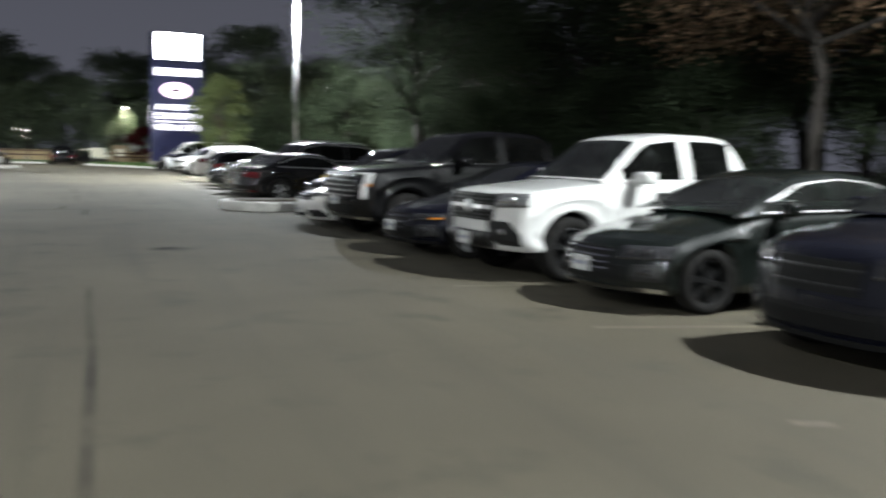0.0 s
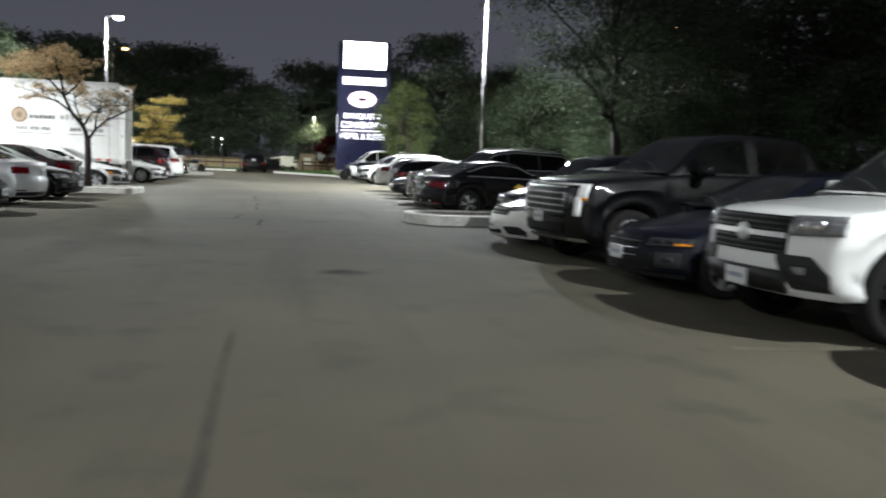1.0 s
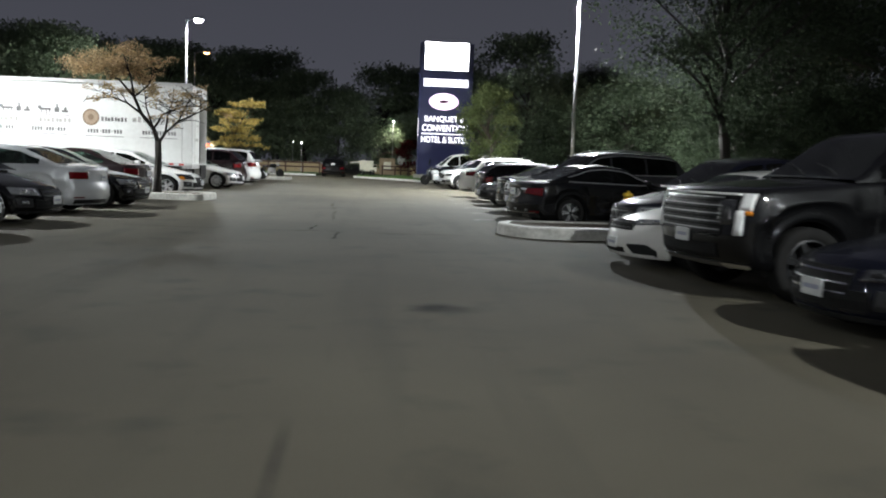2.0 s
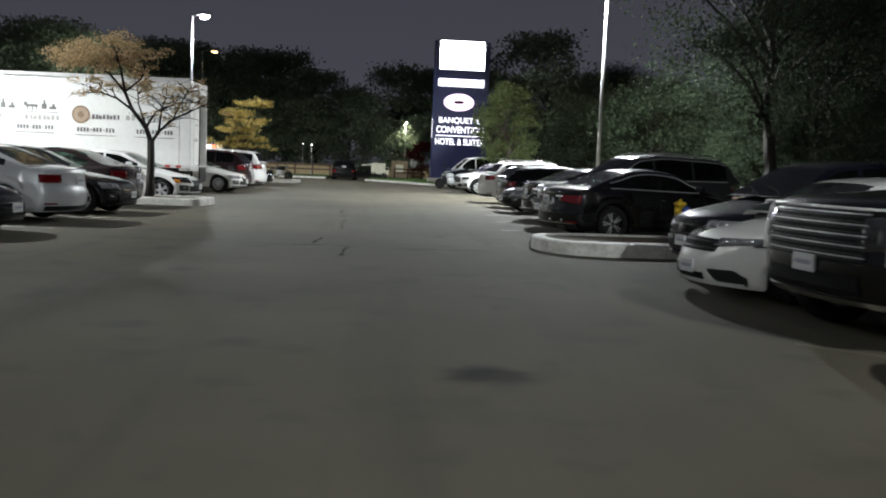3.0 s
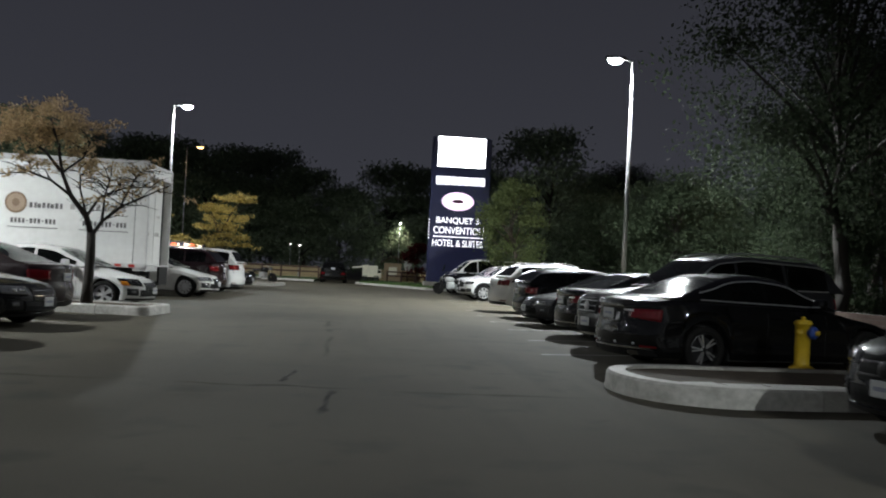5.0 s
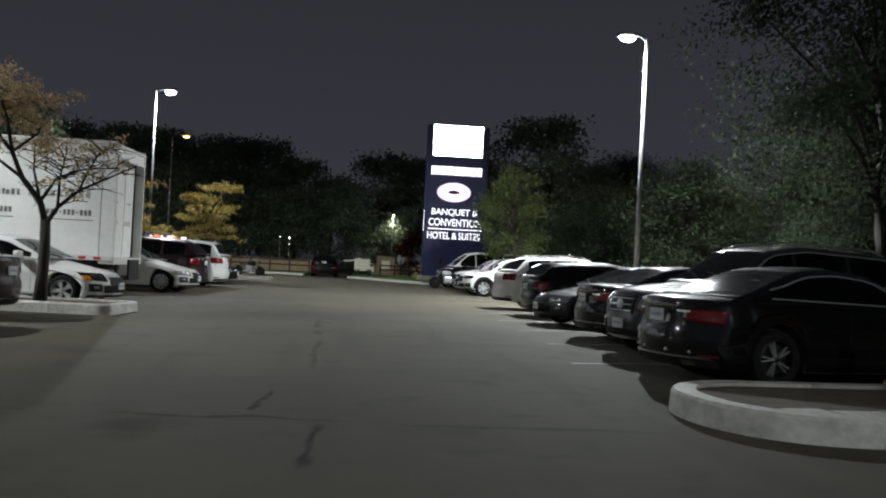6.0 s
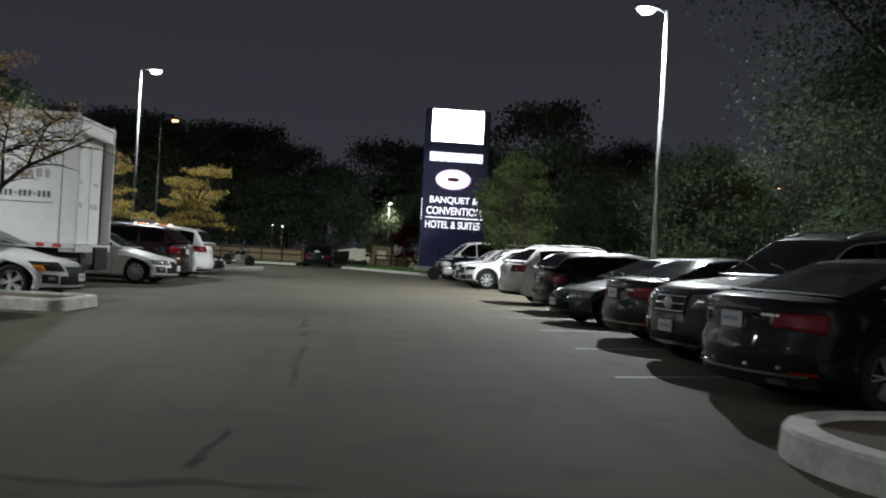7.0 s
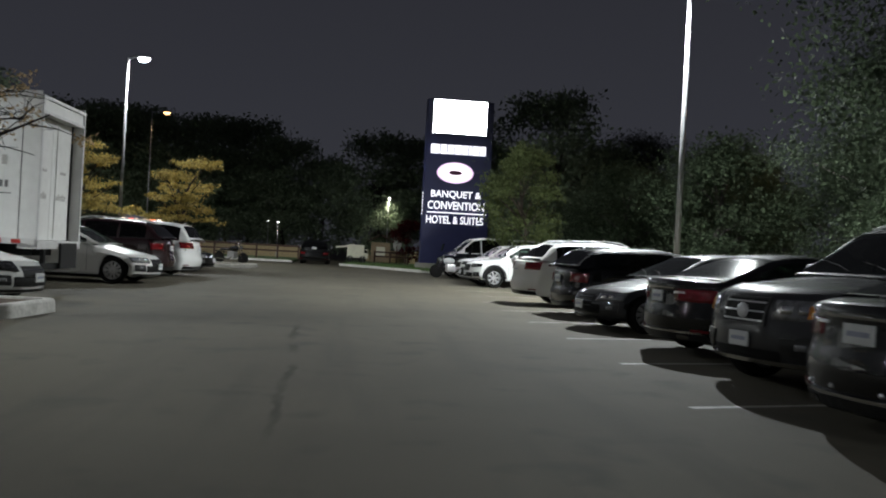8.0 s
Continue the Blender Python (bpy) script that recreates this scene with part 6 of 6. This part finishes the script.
# ---- motorcycles ----
def motorcycle(label, at, tank):
    m = thing("motorcycle", label, "motorcycle", "motorcycles", "", at)
    for x in (-0.75, 0.78):
        w = part("wheel", lathe([(0.22, -0.04), (0.235, -0.04), (0.235, 0.04), (0.22, 0.04)], 22, "y"), CHROME, m, "", True, pose(x, 0, 0.32))
        part("tyre", lathe([(0.235, -0.05), (0.30, -0.055), (0.32, 0.0), (0.30, 0.055), (0.235, 0.05)], 22, "y"), RUBBER, w)
        bm = bmesh.new()
        for k in range(8):
            add_box(bm, -0.005, 0.005, -0.01, 0.01, 0.02, 0.23, 0, Matrix.Rotation(math.pi * k / 4, 4, "Y"))
        part("spokes", bm, CHROME, w)
    part("fork", tube([(0.78, 0.09, 0.32), (0.55, 0.09, 0.80), (0.48, 0.09, 1.0)], [0.03, 0.028, 0.025], 8), CHROME, m)
    part("fork", tube([(0.78, -0.09, 0.32), (0.55, -0.09, 0.80), (0.48, -0.09, 1.0)], [0.03, 0.028, 0.025], 8), CHROME, m)
    part("handlebar", tube([(0.30, 0.42, 1.08), (0.45, 0.25, 1.10), (0.48, 0, 1.02), (0.45, -0.25, 1.10), (0.30, -0.42, 1.08)], [0.016] * 5, 8), CHROME, m)
    part("headlight", lathe([(0.02, 0.0), (0.07, 0.02), (0.10, 0.10), (0.095, 0.14), (0.001, 0.15)], 16, "y"), LENS, m, "round chrome headlight", True, pose(0.56, 0, 0.88, 0, 0, -90))
    part("fuel_tank", lathe([(0.03, -0.28), (0.13, -0.2), (0.165, 0.0), (0.15, 0.18), (0.05, 0.26)], 16, "y"), tank, m, "", True, pose(0.18, 0, 0.80, 0, 0, -90))
    part("saddle", box(-0.62, -0.05, -0.15, 0.15, 0.70, 0.80, 0.04), BLACK_TRIM, m, "", True)
    part("engine", box(-0.12, 0.32, -0.17, 0.17, 0.30, 0.66, 0.05), ALLOY, m)
    part("exhaust", tube([(0.25, -0.19, 0.40), (0.0, -0.21, 0.27), (-0.95, -0.22, 0.30)], [0.03, 0.045, 0.055], 10), CHROME, m, "", True)
    part("mudguard", box(-1.02, -0.48, -0.08, 0.08, 0.62, 0.68, 0.03), tank, m, "", True)
    part("frame", tube([(0.48, 0, 0.85), (0.1, 0, 0.62), (-0.4, 0, 0.62), (-0.75, 0, 0.34)], [0.03] * 4, 8), BLACK_TRIM, m)
    for side in (-1, 1):
        part("mirror", box(0.30, 0.33, side * 0.36 - 0.05, side * 0.36 + 0.05, 1.16, 1.25, 0.012), CHROME, m)
    part("windshield", box(0.60, 0.62, -0.2, 0.2, 1.0, 1.35, 0.005, Matrix.Translation((0.25, 0, 0.15)) @ Matrix.Rotation(radians(-15), 4, "Y")), GLASS, m, "clear touring windshield")
    part("stand", tube([(0.05, 0.1, 0.3), (0.05, 0.3, 0.0)], [0.012, 0.012], 6), BLACK_TRIM, m)
    return m


motorcycle("chrome touring motorcycle parked beyond the white cars", pose(5.75, 64.15, 0, 0, 0, 186), PAINT["silver"])
motorcycle("dark motorcycle parked on the white kerb island", pose(-5.3, 69.2, 0, 0, 0, -30), PAINT["black"])


# ---- far side: fence, utility vehicle, kiosk, sign post ----
WOOD_RED = matter("fence_red_brown", (0.060, 0.028, 0.020), 0.85, second=(0.04, 0.02, 0.015), scale=4, fine=30, bump=0.4)
CREAM = matter("cream_paint", (0.76, 0.73, 0.58), 0.5, second=(0.6, 0.57, 0.45), scale=3)


def post_fence(label, x0, x1, y, h, step):
    f = thing("fence", label, "fence", "fences", "", pose(x0, y, 0.12))
    n = int((x1 - x0) / step)
    for k in range(n + 1):
        part("post", box(k * step - 0.06, k * step + 0.06, -0.06, 0.06, -0.02, h, 0.01), WOOD_RED, f)
    for z in (h * 0.55, h * 0.92):
        part("rail", box(0, n * step, 0.062, 0.10, z - 0.06, z + 0.06), WOOD_RED, f)


post_fence("low red-brown post and rail fence behind the grass", -30.0, -2.6, 87.5, 1.0, 1.5)
post_fence("low red-brown post and rail fence behind the grass", 2.6, 12.0, 91.0, 0.9, 1.2)



def utility_vehicle():
    u = thing("utility_truck", "cream utility truck parked behind the grass verge", "truck", at=pose(0.9, 89.5, 0.0, 0, 0, 180) @ Matrix.Diagonal((0.66, 0.7, 0.8, 1)))
    part("body", box(-1.3, 0.6, -0.9, 0.9, 0.55, 1.75, 0.06), CREAM, u)
    part("cab", box(-1.75, -1.28, -0.85, 0.85, 0.5, 1.35, 0.08), CREAM, u)
    part("cab_window", box(-1.70, -1.30, -0.87, 0.87, 1.02, 1.28, 0.02), DARK_GLASS, u)
    for k in range(4):
        part("locker_door", box(-1.2 + 0.45 * k, -0.82 + 0.45 * k, 0.9, 0.92, 0.7, 1.6, 0.01), CREAM, u)
    part("boom", tube([(-0.2, 0, 1.75), (0.9, 0, 1.55), (1.9, 0, 1.45)], [0.10, 0.09, 0.07], 8), CREAM, u)
    for x in (-1.15, 0.25):
        for side in (-1, 1):
            add_wheel(u, pose(x, side * 0.78, 0.38, 0, 0, 0 if side > 0 else 180), 0.38, 0.27, "dark")
    part("bumper", box(0.58, 0.68, -0.85, 0.85, 0.48, 0.62, 0.02), BLACK_TRIM, u)


utility_vehicle()


def kiosk():
    k = thing("kiosk", "small brown wooden kiosk with a pale notice panel", "kiosk", at=pose(3.1, 93.0, 0.1))
    part("wall", box(-0.75, 0.75, 0.0, 1.2, -0.1, 1.6, 0.02), matter("hut_wall", (0.30, 0.23, 0.15), 0.85, second=(0.22, 0.16, 0.10), scale=4, fine=30, bump=0.3), k)
    bm = bmesh.new()
    for side in (1, -1):
        add_box(bm, 0.0, 1.2, -0.3, 1.4, 0.0, 0.08, 0.015, Matrix.Translation((0, 0, 2.15)) @ Matrix.Rotation(math.pi if side < 0 else 0, 4, "Z") @ Matrix.Translation((0, -1.1 if side < 0 else 0, 0)) @ Matrix.Rotation(radians(27), 4, "Y"))
    part("roof", bm, WOOD_RED, k, "red-brown pitched roof")
    part("notice_panel", box(-0.35, 0.35, -0.03, -0.002, 0.45, 1.25, 0.005), CREAM, k, "pale blank notice panel")
    s = thing("sign_post", "oval grey sign on a post by the kiosk", "sign", at=pose(4.35, 92.0, 0.1))
    part("post", box(-0.05, 0.05, -0.05, 0.05, -0.1, 1.3), WOOD_RED, s)
    bm = lathe([(0.001, -0.02), (0.32, -0.02), (0.34, 0.0), (0.32, 0.02), (0.001, 0.02)], 24, "y")
    bmesh.ops.scale(bm, vec=(1, 1, 1.7), verts=bm.verts)
    part("panel", bm, CONCRETE, s, "oval grey panel", True, pose(0, -0.08, 1.55))


kiosk()


def lit_board():
    """A low dark board with glowing letter-sized bars, far behind the white minivan."""
    warm = glowing("board_letter_warm", (1.0, 0.78, 0.58), 0.9)
    red = glowing("board_letter_red", (1.0, 0.16, 0.06), 0.9)
    b = thing("lit_sign", "low dark sign with glowing warm and red bars", "sign", at=pose(-12.6, 75.0, 0))
    part("panel", box(0, 2.7, 0.0, 0.12, 1.75, 2.4, 0.02), SIGN_FRAME, b)
    for x in (0.3, 2.4):
        part("post", box(x - 0.06, x + 0.06, 0.02, 0.10, -0.02, 1.66), POLE, b)
    for k, wide in enumerate((0.26, 0.30, 0.12, 0.42, 0.30, 0.34)):
        x = 0.18 + 0.41 * k
        part("letter_bar", box(x, x + wide, -0.03, -0.002, 2.0, 2.22, 0.01), red if k in (1, 4) else warm, b)


lit_board()

# low timber-faced retaining walls along the lit path
SANDY = matter("sandy_timber", (0.34, 0.27, 0.15), 0.85, second=(0.24, 0.19, 0.11), scale=3, fine=30, bump=0.4)
for name, x0, x1, y in (("retaining_wall_left", -26.0, -3.2, 97.0), ("retaining_wall_right", 1.9, 7.0, 96.0)):
    bm = bmesh.new()
    for k in range(4):
        add_box(bm, x0, x1, y, y + 0.2, 0.02 + 0.27 * k, 0.28 + 0.27 * k, 0.015)
    tagged(new(name, from_bm(name, bm, SANDY)), "low sandy timber retaining wall behind the fence", "wall", kind="structure")

# low brick wall behind the right-hand row
BRICK = matter("red_brick", (0.085, 0.042, 0.028), 0.85, second=(0.06, 0.03, 0.02), scale=6, fine=50, bump=0.4)
MORTAR = matter("mortar", (0.10, 0.085, 0.07), 0.9, second=(0.07, 0.06, 0.05), scale=4)
wall = tagged(new("garden_wall", from_bm("garden_wall", box(13.6, 13.8, 24.0, 47.0, 0.0, 0.74), MORTAR)), "low red brick garden wall behind the cars", "wall", kind="structure")
brick_me = from_bm("brick", box(-0.015, 0.0, 0.005, 0.395, 0.005, 0.117, 0.004), BRICK)
for row in range(6):
    for k in range(50):
        attach("brick", brick_me, wall, "", pose(13.6, 27.0 + 0.4 * k + 0.2 * (row % 2), 0.01 + 0.122 * row))
